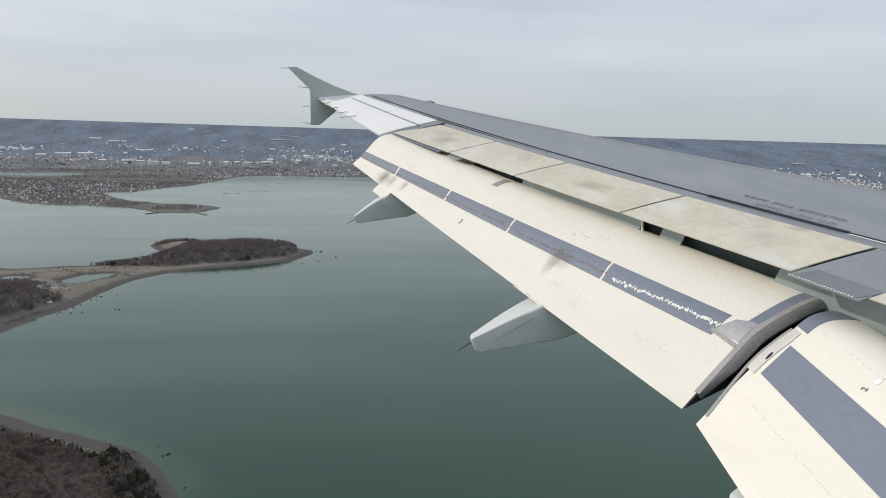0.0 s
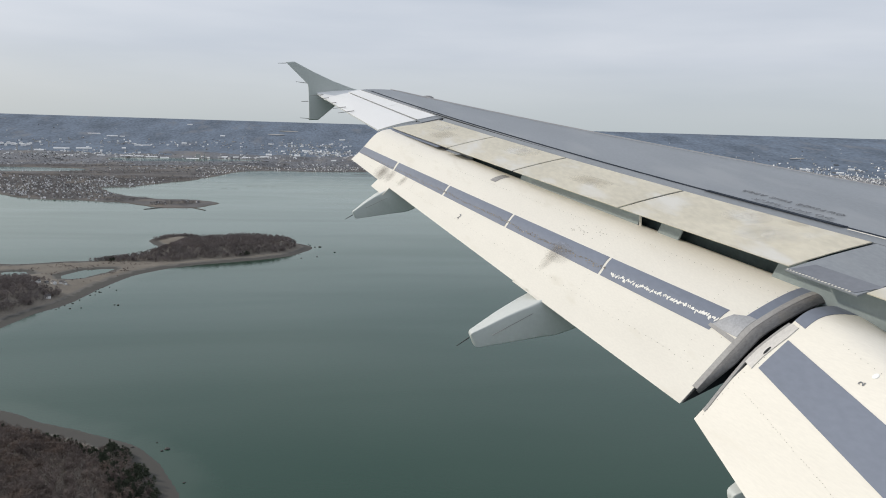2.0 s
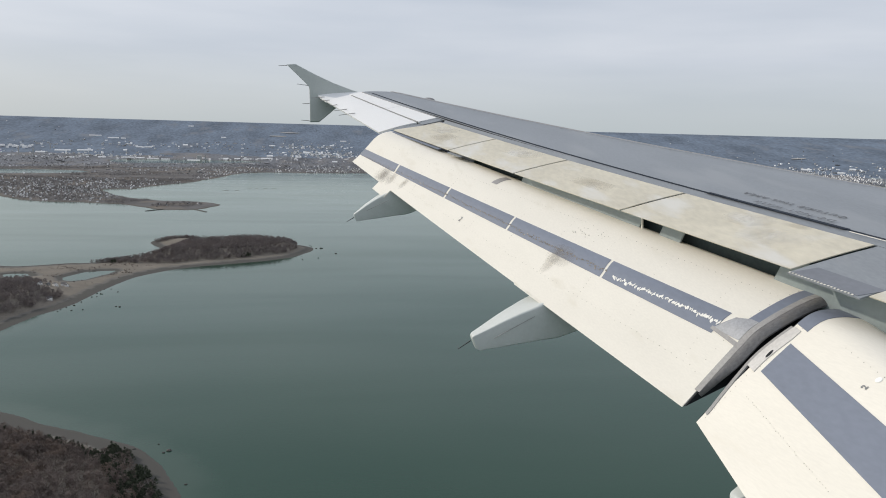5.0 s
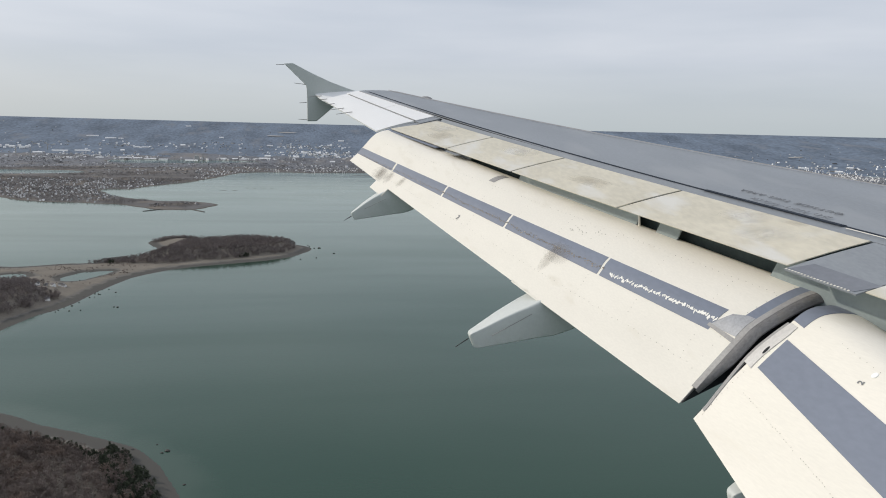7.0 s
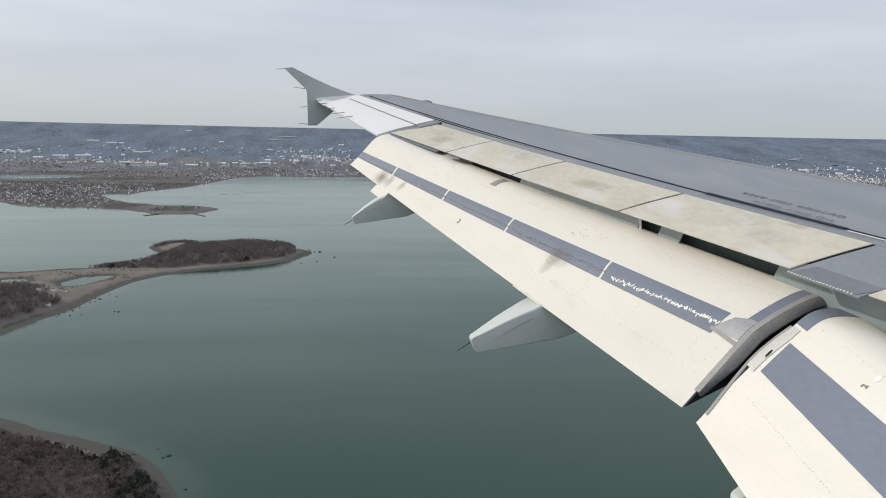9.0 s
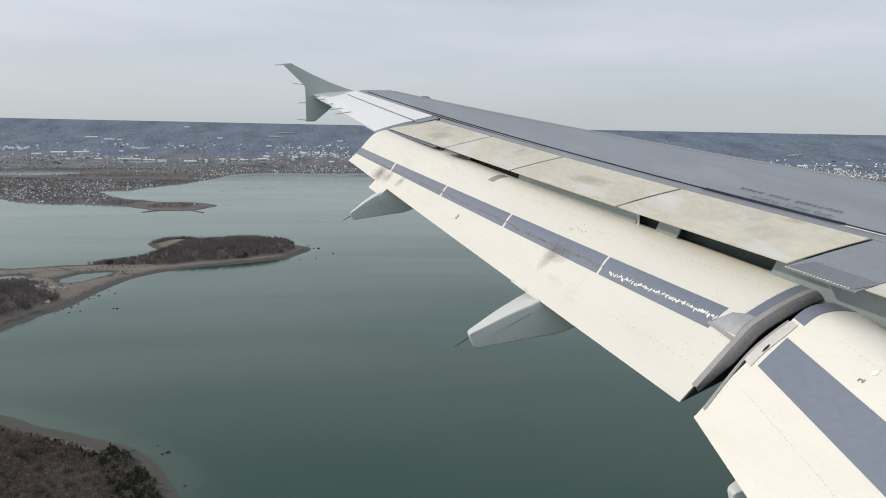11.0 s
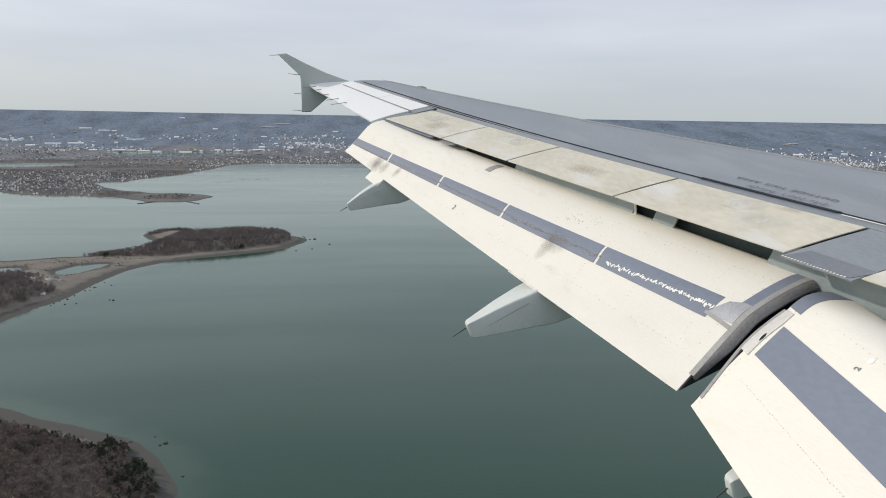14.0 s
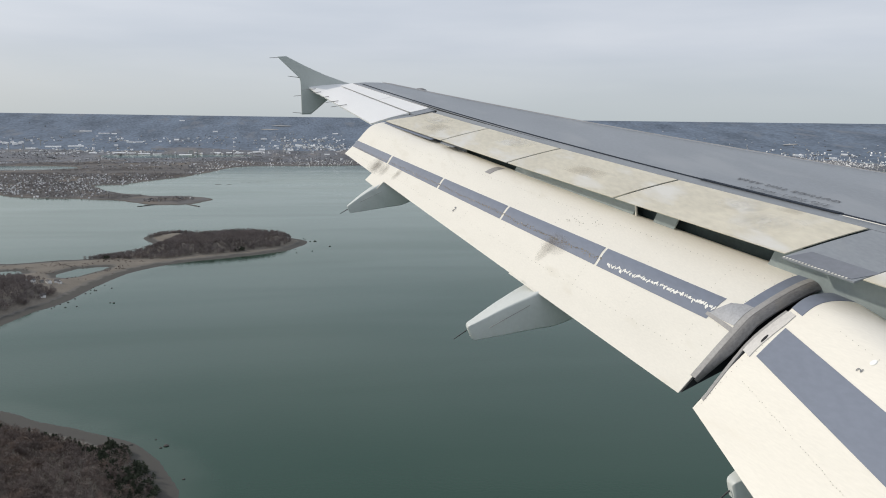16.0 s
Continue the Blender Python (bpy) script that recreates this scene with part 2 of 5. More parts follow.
def fence():
    outline = [(-0.471, 1.181), (-0.31, 1.198), (0.05, 1.02), (0.42, 0.86), (0.76, 0.745), (1.05, 0.66), (0.95, 0.58), (0.62, 0.47), (0.46, 0.382), (0.25, 0.20), (0.142, 0.109), (-0.033, 0.104), (-0.036, 0.45), (-0.045, 0.72), (-0.06, 0.79)]
    rings = []
    for y, inset in ((15.225, 0.03), (15.235, 0.008), (15.25, 0), (15.285, 0), (15.30, 0.008), (15.31, 0.03)):
        cx, cz = 0.2, 0.65
        rings.append([Vector((x + (cx - x) * inset, y + 0.10 * max(0, z - 0.7), z + (cz - z) * inset)) - BASE for x, z in outline])
    return loft(rings)


part("tip_fence", fence(), FENCE, wing, "grey-green upright wingtip fence")

# spoilers
spoil = between(spoiler_te, hinge, 0.006)
for n, (y0, y1) in enumerate(((9.865, 11.62), (8.325, 9.835), (6.565, 8.295), (4.78, 6.535), (2.2, 4.215))):
    skew = lambda u, y: spoil(u * 0.985, y + 0.02 * max(-0.5, y - 4.78) * u - (0.33 * u if y > 11.5 else 0))
    part("spoiler", slab(skew, 0, 1, y0, y1, 4, 10, 0.004, 0.008), BEIGE, wing, "weathered beige spoiler panel")
part("fixed_panel", slab(lambda u, y: spoil(u * 1.065 - 0.08, y - 0.005 * u), 0, 1, 4.23, 4.755, 4, 4, 0.0, 0.012), GREY, wing, "grey fixed panel between spoilers")

# plate added below the spoiler gaps, shade painted as a dark colour
part("spoiler_bay", slab(lambda u, y: spoil(0.40 + u * 0.60, y), 0, 1, 0.8, 11.62, 2, 26, -0.02, 0.02), COVE_DARK, wing, "plate under the spoilers, coloured dark for the bay's shade")
part("fixed_panel", slab(lambda u, y: spoil(0.10 + u * 0.98, y + 0.02 * u), 0, 1, 11.25, 11.73, 3, 3, -0.006, 0.02), GREY, wing, "grey fixed panel beside the aileron")

# ---- flaps ----
FLAP_SAG = 0.02
FLAP_IN = [(2.547, -1.85), (2.915, -1.433), (3.093, -1.266), (3.486, -1.07), (3.712, -1.114), (3.80, -1.21), (3.77, -1.34), (3.40, -1.48), (2.95, -1.66)]
FLAP_OUT = [(0.60, -0.466), (0.709, -0.363), (0.793, -0.268), (0.986, -0.063), (1.197, 0.001), (1.275, -0.05), (1.262, -0.13), (1.02, -0.24), (0.80, -0.375)]
ROOT_OUT = [(2.564, -1.892), (2.842, -1.598), (3.189, -1.27), (3.387, -1.135), (3.646, -1.139), (3.74, -1.23), (3.72, -1.36), (3.36, -1.50), (2.95, -1.70)]
ROOT_IN = [(x - 0.71, z - 0.435) for x, z in ROOT_OUT]


def smooth_at(pts, s):
    """Catmull-Rom through the section's points; s counts them from the trailing edge."""
    i = min(len(pts) - 2, max(0, int(s)))
    t = s - i
    p = [pts[max(0, i - 1)], pts[i], pts[i + 1], pts[min(len(pts) - 1, i + 2)]]
    return [0.5 * (2 * b + (c - a) * t + (2 * a - 5 * b + 4 * c - d) * t * t + (3 * b - a - 3 * c + d) * t ** 3) for a, b, c, d in zip(*p)]


def flap_surface(sec_a, ya, sec_b, yb, most):
    def point(s, y):
        k = (y - ya) / (yb - ya)
        (xa, za), (xb, zb) = smooth_at(sec_a, s), smooth_at(sec_b, s)
        return Vector((xa + (xb - xa) * k, y, za + (zb - za) * k + sag(y, most))) - BASE

    def at(s, y):
        p = point(s, y)
        return p, (point(min(8, s + 0.02), y) - point(max(0, s - 0.02), y)).cross(point(s, y + 0.05) - p).normalized()
    return at


def flap_body(f, y0, y1, n):
    ss = [0, 0.25, 0.5, 0.75, 1, 1.25, 1.5, 1.75, 2, 2.25, 2.5, 2.75, 3, 3.25, 3.5, 3.75, 4, 4.3, 4.6, 5, 5.4, 6, 6.5, 7, 7.5, 8]
    return loft([[f(s, y0 + (y1 - y0) * i / n)[0] for s in ss] for i in range(n + 1)])


outer = flap_surface(FLAP_IN, 4.75, FLAP_OUT, 11.65, FLAP_SAG)
inner = flap_surface(ROOT_OUT, 4.6, ROOT_IN, 0.55, 0)
outer_flap = part("outer_flap", flap_body(outer, 4.77, 11.65, 24), WHITE, wing, "white lowered outer flap")
inner_flap = part("inner_flap", flap_body(inner, 4.60, 0.6, 14), WHITE, wing, "white lowered inner flap")

# thin plates over the flap ends, coloured black as if shaded
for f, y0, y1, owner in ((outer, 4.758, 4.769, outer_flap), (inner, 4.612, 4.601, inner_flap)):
    part("end_face", loft([[f(s / 4, y)[0].lerp(f(4, y)[0], 0.012) for s in range(0, 33)] for y in (y0, y1)]), DARK, owner, "flap end face, shade put into its dark colour", False)

# blue-grey strips along the flaps, in lengths with white joints between them
for y0, y1 in ((5.0, 6.215), (6.245, 7.685), (7.72, 9.03), (9.07, 10.42), (10.47, 11.64)):
    part("strip", slab(lambda s, y, a=y0: outer(s, y + (0.05 * (s - 1.5) if y < 11.5 and a > 5.1 or y > 5.2 and y < 11.5 else 0)), 1.05, 1.96, y0, y1, 6, 8, 0.003, 0.003), STRIP, outer_flap, "blue-grey metal strip")
part("strip", slab(inner, 1.31, 1.86, 4.475, 0.7, 6, 10, 0.003, 0.003), STRIP, inner_flap, "blue-grey metal strip")

# rub strip and rubber seal on the outer flap's inboard end
part("rub_strip", slab(outer, 0.33, 4.4, 4.742, 4.786, 30, 2, 0.005, 0.012), SEAL, outer_flap, "grey worn rub strip")


def bulge(s, v):
    """The seal's rounded side: it narrows to nothing towards the trailing edge and falls away inboard."""
    wide = 0.062 * min(1.0, max(0.02, (s - 0.30) / 0.5))
    p, n = outer(s, 4.742 - wide * v)
    return p - n * (0.035 * v * v), n


part("end_seal", slab(bulge, 0.31, 4.5, 0, 1, 36, 5, 0.003, 0.012), RUBBER, outer_flap, "dark grey rubber end seal")
# sheet added behind the gap; its black colour is the shade between the flaps
part("gap_backing", slab(lambda s, y: (outer(s, y)[0] - outer(s, y)[1] * 0.16, outer(s, y)[1]), 0.62, 4.6, 4.60, 4.775, 30, 2, 0, 0.03), DARK, outer_flap, "added black sheet between the flaps for the gap's shade")


def flange(s, v):
    """The lip that stands out from the inner flap's end towards the seal."""
    out = 4.594 + 0.074 * min(1.0, max(0.0, (s - 0.40) / 0.9)) - 0.045 * max(0.0, (s - 1.5) / 0.6)
    return inner(s, out - 0.034 * v)


part("end_plate", slab(flange, 0.30, 2.12, 0, 1, 28, 1, 0.006, 0.012), SEAL, inner_flap, "grey metal lip along the flap's end")


def fairing(ytip, tip_top, tip_low, top_at, low_at, w, reach):
    """A flap track fairing: a tapered box with rounded edges that droops aft from under the flap."""
    rings = []
    f = outer if ytip > 4.6 else inner
    under = f(6.6, ytip)[0] + BASE
    for k in (0, 0.03, 0.12, 0.3, 0.5, 0.75, 1.0, 1.3, reach):
        top = Vector((tip_top[0], 0, tip_top[1])).lerp(Vector((top_at[0], 0, top_at[1])), k)
        low = Vector((tip_low[0], 0, tip_low[1])).lerp(Vector((low_at[0], 0, low_at[1])), k * 0.85)
        if 0.7 < k <= 1:
            top.z -= 0.06 * (k - 0.6)
        if k > 1:
            here = f(7.7, ytip)[0] + BASE if k < reach else under
            top = Vector((here.x, 0, here.z - 0.04))
            low = Vector((low_at[0], 0, low_at[1])).lerp(Vector((under.x, 0, under.z - 0.40)), (k - 1) / (reach - 1))
        hw = w * (0.26 + 0.74 * min(1, k) ** 0.8) * (0.8 if k == 0 else 1) / 2
        if k == 0:
            top, low = top.lerp(low, 0.12), low.lerp(top, 0.12)
        r, ring = 0.13, []
        for a, b in ((-1, 1), (1, 1), (1, -1), (-1, -1)):
            arc = [(1 - r + r * math.cos(g), 1 - r + r * math.sin(g)) for g in (0, 0.4, 0.8, 1.2, 1.57)]
            for du, dv in (arc if a * b < 0 else arc[::-1]):
                ring.append(((top + low) / 2).lerp(top if b > 0 else low, dv) + Vector((0, ytip + a * hw * du * (1 if b > 0 else 0.94), 0)) - BASE)
        rings.append(ring)
    # glide from ring to ring
    fine = []
    for i in range(len(rings) - 1):
        q = [rings[max(0, i - 1)], rings[i], rings[i + 1], rings[min(len(rings) - 1, i + 2)]]
        for t in (0, 0.25, 0.5, 0.75):
            fine.append([0.5 * (2 * b + (c - a) * t + (2 * a - 5 * b + 4 * c - d) * t * t + (3 * b - a - 3 * c + d) * t ** 3) for a, b, c, d in zip(*q)])
    return loft(fine + [rings[-1]])


for ytip, tt, tl, ta, la, w, reach in ((6.70, (1.433, -1.838), (1.49, -1.972), (2.01, -1.495), (2.383, -1.79), 0.40, 2.1),
                                       (10.30, (0.55, -1.128), (0.588, -1.219), (0.91, -0.84), (1.40, -1.08), 0.30, 2.0),
                                       (3.95, (2.47, -2.10), (2.50, -2.22), (3.0, -1.8), (3.2, -2.0), 0.30, 1.6)):
    canoe = part("flap_track_fairing", fairing(ytip, tt, tl, ta, la, w, reach), FAIRING, wing, "grey-green flap track fairing")

# ---- details of the wing ----
def rod(a, b, r, sides=6, taper=0.6):
    a, b = Vector(a), Vector(b)
    d = (b - a).normalized()
    u = d.orthogonal().normalized()
    w = d.cross(u)
    ring = lambda c, q: [c + (u * math.cos(2 * math.pi * k / sides) + w * math.sin(2 * math.pi * k / sides)) * q for k in range(sides)]
    return loft([ring(a, r), ring(b, r * taper)])


# cove plates between the spoilers' trailing edges and the flap's nose
def cove(u, y):
    k = min(1.0, max(0.0, (y - 4.75) / 6.9))
    b = spoiler_te(y) + Vector((0.20 - 0.11 * k, 0, 0.012))
    a = Vector((b.x + 0.02, y, (outer(3.6, y) if y > 4.76 else inner(3.6, min(y, 4.59)))[0].z - 0.08))
    a.y = b.y
    return a.lerp(b, u), Vector((-1, 0, 0))


# plate set behind the openings; the cove's shade is in its dark colour
part("cove_lining", slab(lambda u, y: (cove(u, y)[0] + Vector((0.14, 0, 0)), cove(u, y)[1]), 0, 1, 0.8, 11.62, 2, 30, 0, 0.02), COVE_DARK, wing, "plate behind the flap cove, coloured dark for its shade")
for y0, y1, mat in ((10.08, 11.6, STRIP), (9.48, 9.82, GREY), (6.52, 8.40, COVE), (6.03, 6.27, COVE), (1.0, 5.10, COVE)):
    part("cove_panel", slab(lambda u, y: cove(u, y - 0.14 * (u - 0.5)), 0, 1, y0, y1, 3, 8, 0.0, 0.012), mat, wing, "pale grey-green cove panel")
part("cove_panel", slab(cove, 0, 1, 6.494, 6.508, 3, 1, 0.004, 0.012), WHITE, wing, "thin white edge strip in the cove")

for y0, y1, mat in ((10.08, 11.6, STRIP), (9.50, 9.82, GREY)):
    part("shroud_strip", slab(lambda u, y: (spoiler_te(y) + Vector((-0.034 + 0.055 * u, 0, -0.024 + 0.012 * u)), Vector((-0.2, 0, 1)).normalized()), 0, 1, y0, y1, 2, 8, 0, 0.008), mat, wing, "blue-grey shroud strip under the spoiler's edge")
part("slit_gap", slab(lambda u, y: (slit(y) + Vector((-0.026 + 0.050 * u, 0, 0.006)), Vector((0, 0, 1))), 0, 1, 5.12, 6.46, 1, 20, 0.003, 0.006), JOINT, wing, "wide dark gap along the rear spar")

# rub strip colours on the flap's inboard end
part("end_patch", slab(outer, 2.0, 4.2, 4.788, 4.868, 16, 2, 0.003, 0.003), STRIP, outer_flap, "blue-grey patch at the flap's rounded nose")


def patch_at(u, v):
    """A six-sided patch: its width shrinks towards both ends."""
    s = 1.18 + 0.84 * u
    near = 4.790
    wide = 0.225 - 0.085 * u if u < 0.85 else 0.153 - 0.62 * (u - 0.85)
    return outer(s, near + wide * v)


part("metal_patch", slab(patch_at, 0, 1, 0, 1, 40, 3, 0.004, 0.004), ALU, outer_flap, "six-sided bare aluminium patch")
part("joint_strip", slab(lambda u, v: outer(1.14 - 0.12 * u + 0.10 * v, 5.03 - 0.245 * u), 0, 1, 0, 1, 6, 2, 0.006, 0.006), SEAL, outer_flap, "dark grimy joint strip")
part("nose_strip", slab(inner, 2.25, 4.2, 4.600, 4.45, 12, 2, 0.003, 0.003), STRIP, inner_flap, "blue-grey patch at the inner flap's nose")
part("edge_rail", slab(lambda s, v: flange(s, 0.9 + (3.2 - 0.8 * max(0, (s - 1.9) / 0.35)) * v), 1.24, 2.16, 0, 1, 12, 2, 0.007, 0.012), RAIL, inner_flap, "pale grey edge rail with screws")

# no opening is cut: a flat black oval paints the hole's shade
bm = bmesh.new()
c, n = inner(1.55, 4.545)
for ang in range(12):
    t = ang / 12 * 2 * math.pi
    bm.verts.new(inner(1.55 + 0.07 * math.cos(t), 4.545 + 0.014 * math.sin(t))[0] + n * 0.009)
bm.faces.new(bm.verts)
part("drain_hole", bm, DARK, inner_flap, "oval access hole, its shade a flat black face", False)

# tabs that step aft of the trailing edge
part("flap_tab", slab(lambda u, y: (outer(0, y)[0] + (outer(0, y)[0] - outer(0.5, y)[0]).normalized() * (0.15 * u - 0.02), outer(0.1, y)[1]), 0, 1, 10.14, 10.56, 1, 3, 0, 0.012), WHITE, outer_flap, "white tab behind the trailing edge")
part("flap_tab", slab(lambda u, y: (outer(0, y)[0] + (outer(0, y)[0] - outer(0.5, y)[0]).normalized() * (0.03 * u - 0.02), outer(0.1, y)[1]), 0, 1, 6.55, 7.0, 1, 2, 0, 0.012), WHITE, outer_flap, "white tab behind the trailing edge")
part("wear_plate", slab(outer, 2.78, 3.45, 8.50, 8.60, 6, 1, 0.004, 0.004), SEAL, outer_flap, "dark grey wear plate")
part("slit_line", slab(lambda u, y: (slit(y) + Vector((-0.06 + 0.012 * u, 0, 0.004)), Vector((0, 0, 1))), 0, 1, 4.72, 5.05, 1, 4, 0.004, 0.004), WHITE, wing, "white painted line")

# round filler cap and darker walkway patch
c, n = inner(2.41, 3.652)
t = n.orthogonal().normalized()
rims = [[c + (t * math.cos(k * math.pi / 9) + n.cross(t) * math.sin(k * math.pi / 9)) * r + n * h for k in range(18)] for r, h in ((0.021, 0.0), (0.021, 0.003), (0.017, 0.004))]
part("filler_cap", loft(rims), PATCH_WHITE, inner_flap, "round bright white patch")
part("walkway_patch", slab(lambda u, y: spoil(-0.055 + 0.24 * u, y - 0.05 * u), 0, 1, 4.26, 4.74, 3, 4, 0.003, 0.003), PATCH_GREY, wing, "darker grey patch along the fixed panel's edge")

# rivets
rivets = bmesh.new()


def rivet(f, s, y, r=0.006):
    r *= 0.62
    p, n = f(s, y)
    t = n.orthogonal().normalized()
    w = n.cross(t)
    k = 6
    top = [rivets.verts.new(p + n * 0.0035 + (t * math.cos(2 * math.pi * i / k) + w * math.sin(2 * math.pi * i / k)) * r * 0.7) for i in range(k)]
    low = [rivets.verts.new(p + n * 0.0005 + (t * math.cos(2 * math.pi * i / k) + w * math.sin(2 * math.pi * i / k)) * r) for i in range(k)]
    rivets.faces.new(top)
    for i in range(k):
        rivets.faces.new((low[i], low[(i + 1) % k], top[(i + 1) % k], top[i]))


for s, y0, y1, step in ((0.53, 4.95, 11.4, 0.062), (2.66, 4.92, 11.2, 0.06), (3.45, 5.0, 6.6, 0.2)):
    y = y0
    while y < y1:
        if random.random() > 0.18:
            rivet(outer, s + random.uniform(-0.012, 0.012), y, random.uniform(0.0035, 0.006))
        y += step
for y in (5.12, 5.75, 6.35, 6.95, 7.6, 8.3, 9.05, 9.8, 10.6):
    for s in (0.62, 0.7, 0.78, 0.86, 0.94, 2.08, 2.2, 2.32, 2.44, 2.56):
        if random.random() > 0.25:
            rivet(outer, s, y + 0.10 * (s - 1.5), random.uniform(0.0035, 0.0055))
for _ in range(26):
    rivet(outer, random.uniform(2.25, 2.62), random.uniform(6.55, 7.0), random.uniform(0.005, 0.009))
for s, y0, y1, step in ((0.94, 3.0, 4.40, 0.03), (2.55, 2.8, 4.35, 0.07)):
    y = y0
    while y < y1:
        if random.random() > 0.2:
            rivet(inner, s + random.uniform(-0.01, 0.01), y, random.uniform(0.003, 0.005))
        y += step
for s in np.arange(0.25, 2.3, 0.11):
    rivet(inner, s, 4.553 if s < 1.24 else 4.515, 0.004)
    rivet(outer, s * 1.6 + 0.1, 4.88, 0.005)
tagged(part("rivets", rivets, RIVET, wing, "small dark rivet heads in rows", False), kind="stuff")

# worn sealant along the strips: bright chips inboard, brown grime further out
for name, mat, y0, y1, count, label in (("chipped_metal", CHIP, 4.99, 6.1, 74, "bright chipped bare metal along the strip"), ("sealant_grime", GRIME, 6.2, 11.5, 260, "brown grimy worn sealant along the strip")):
    bm = bmesh.new()
    for i in range(count):
        y = y0 + (y1 - y0) * (i + random.random()) / count
        s = (1.29 + 0.142 * (6.045 - y) if mat is CHIP else 1.33) + 0.02 * math.sin(y * 5) + random.gauss(0, 0.03 if mat is CHIP else 0.05) - (0.1 * max(0, y - 9.5))
        ds, dy = (random.uniform(0.04, 0.10), random.uniform(0.004, 0.011)) if mat is CHIP else (random.uniform(0.015, 0.06), random.uniform(0.004, 0.012))
        lean = random.uniform(-0.008, 0.008)
        up = [bm.verts.new(outer(s + a * ds, y + b * dy + a * lean)[0] + outer(s, y)[1] * 0.0055) for a, b in ((-1, -0.6), (-0.3, -1), (1, -0.4), (0.7, 0.8), (-0.5, 1))]
        low = [bm.verts.new(v.co - outer(s, y)[1] * 0.003) for v in up]
        bm.faces.new(up)
        for k in range(5):
            bm.faces.new((up[k], low[k], low[(k + 1) % 5], up[(k + 1) % 5]))
    tagged(part(name, bm, mat, outer_flap, label, False), kind="stuff")

# soot smudges with soft, broken edges
def smudge_material(name, colour, most):
    m = material(name, colour, 0.7, spread=0.3, scale=6, fine=50, spec=0.2)
    n, l = m.node_tree.nodes, m.node_tree.links
    b = n["Principled BSDF"]
    co, mp, grad, noi, mul, cut = n.new("ShaderNodeTexCoord"), n.new("ShaderNodeMapping"), n.new("ShaderNodeTexGradient"), n.new("ShaderNodeTexNoise"), n.new("ShaderNodeMath"), n.new("ShaderNodeMath")
    grad.gradient_type = "SPHERICAL"
    mp.inputs["Location"].default_value = (-1, -1, -1)
    mp.inputs["Scale"].default_value = (2, 2, 2)
    noi.inputs["Scale"].default_value, noi.inputs["Detail"].default_value = 9, 6
    l.new(co.outputs["Generated"], mp.inputs["Vector"])
    l.new(mp.outputs["Vector"], grad.inputs["Vector"])
    l.new(co.outputs["Object"], noi.inputs["Vector"])
    mul.operation, cut.operation = "MULTIPLY", "MULTIPLY"
    l.new(grad.outputs["Fac"], mul.inputs[0])
    l.new(noi.outputs["Fac"], mul.inputs[1])
    cut.inputs[1].default_value = most
    l.new(mul.outputs[0], cut.inputs[0])
    l.new(cut.outputs[0], b.inputs["Alpha"])
    return m


SMUDGE = smudge_material("brown_soot", (0.32, 0.285, 0.245), 0.36)
for i, (s0, s1, y0, y1) in enumerate(((-0.1, 1.45, 10.24, 10.46), (0.0, 1.35, 10.5, 10.72), (-0.2, 1.2, 10.34, 10.9), (0.25, 1.45, 9.92, 10.08), (0.45, 1.75, 6.74, 6.90), (0.8, 1.7, 6.55, 7.0))):
    part("soot_smudge", slab(outer, s0, s1, y0, y1, 10, 4, 0.0065 + 0.0012 * i, 0.0004), SMUDGE, outer_flap, "soft brown soot smudge")

PALE_PATCH = smudge_material("rubbed_pale_paint", (0.76, 0.74, 0.68), 0.75)
BROWN_PATCH = smudge_material("brown_spoiler_stain", (0.40, 0.35, 0.27), 0.3)
for u0, u1, y0, y1, mat in ((0.55, 0.98, 5.45, 5.95, PALE_PATCH), (0.25, 0.75, 4.95, 5.6, PALE_PATCH), (0.3, 0.6, 7.0, 7.8, BROWN_PATCH), (0.55, 0.95, 8.6, 9.4, PALE_PATCH), (0.2, 0.6, 10.2, 10.9, BROWN_PATCH), (0.85, 0.99, 5.2, 5.5, BROWN_PATCH), (0.5, 0.9, 10.6, 11.3, PALE_PATCH)):
    part("paint_stain", slab(spoil, u0, u1, y0, y1, 4, 6, 0.0075, 0.0004), mat, wing, "rubbed and stained patch of spoiler paint")

# fairings: wick at the tail, groove and lip
for ytip, tail, end, g0, g1 in ((6.70, (1.44, -1.885), (1.32, -1.965), (1.62, -1.83), (1.98, -1.62)), (10.30, (0.56, -1.17), (0.46, -1.23), (0.72, -1.06), (1.0, -0.92)), (3.95, (2.48, -2.16), (2.38, -2.24), (2.6, -2.08), (2.7, -2.0))):
    if ytip > 5:
        part("groove", rod(Vector((g0[0], ytip - 0.145, g0[1])) - BASE, Vector((g1[0], ytip - 0.19, g1[1])) - BASE, 0.004), SEAL, wing, "thin joint along the fairing")
    part("static_wick", rod(Vector((tail[0], ytip, tail[1])) - BASE, Vector((end[0], ytip, end[1])) - BASE, 0.006), INK, wing, "thin dark static wick")
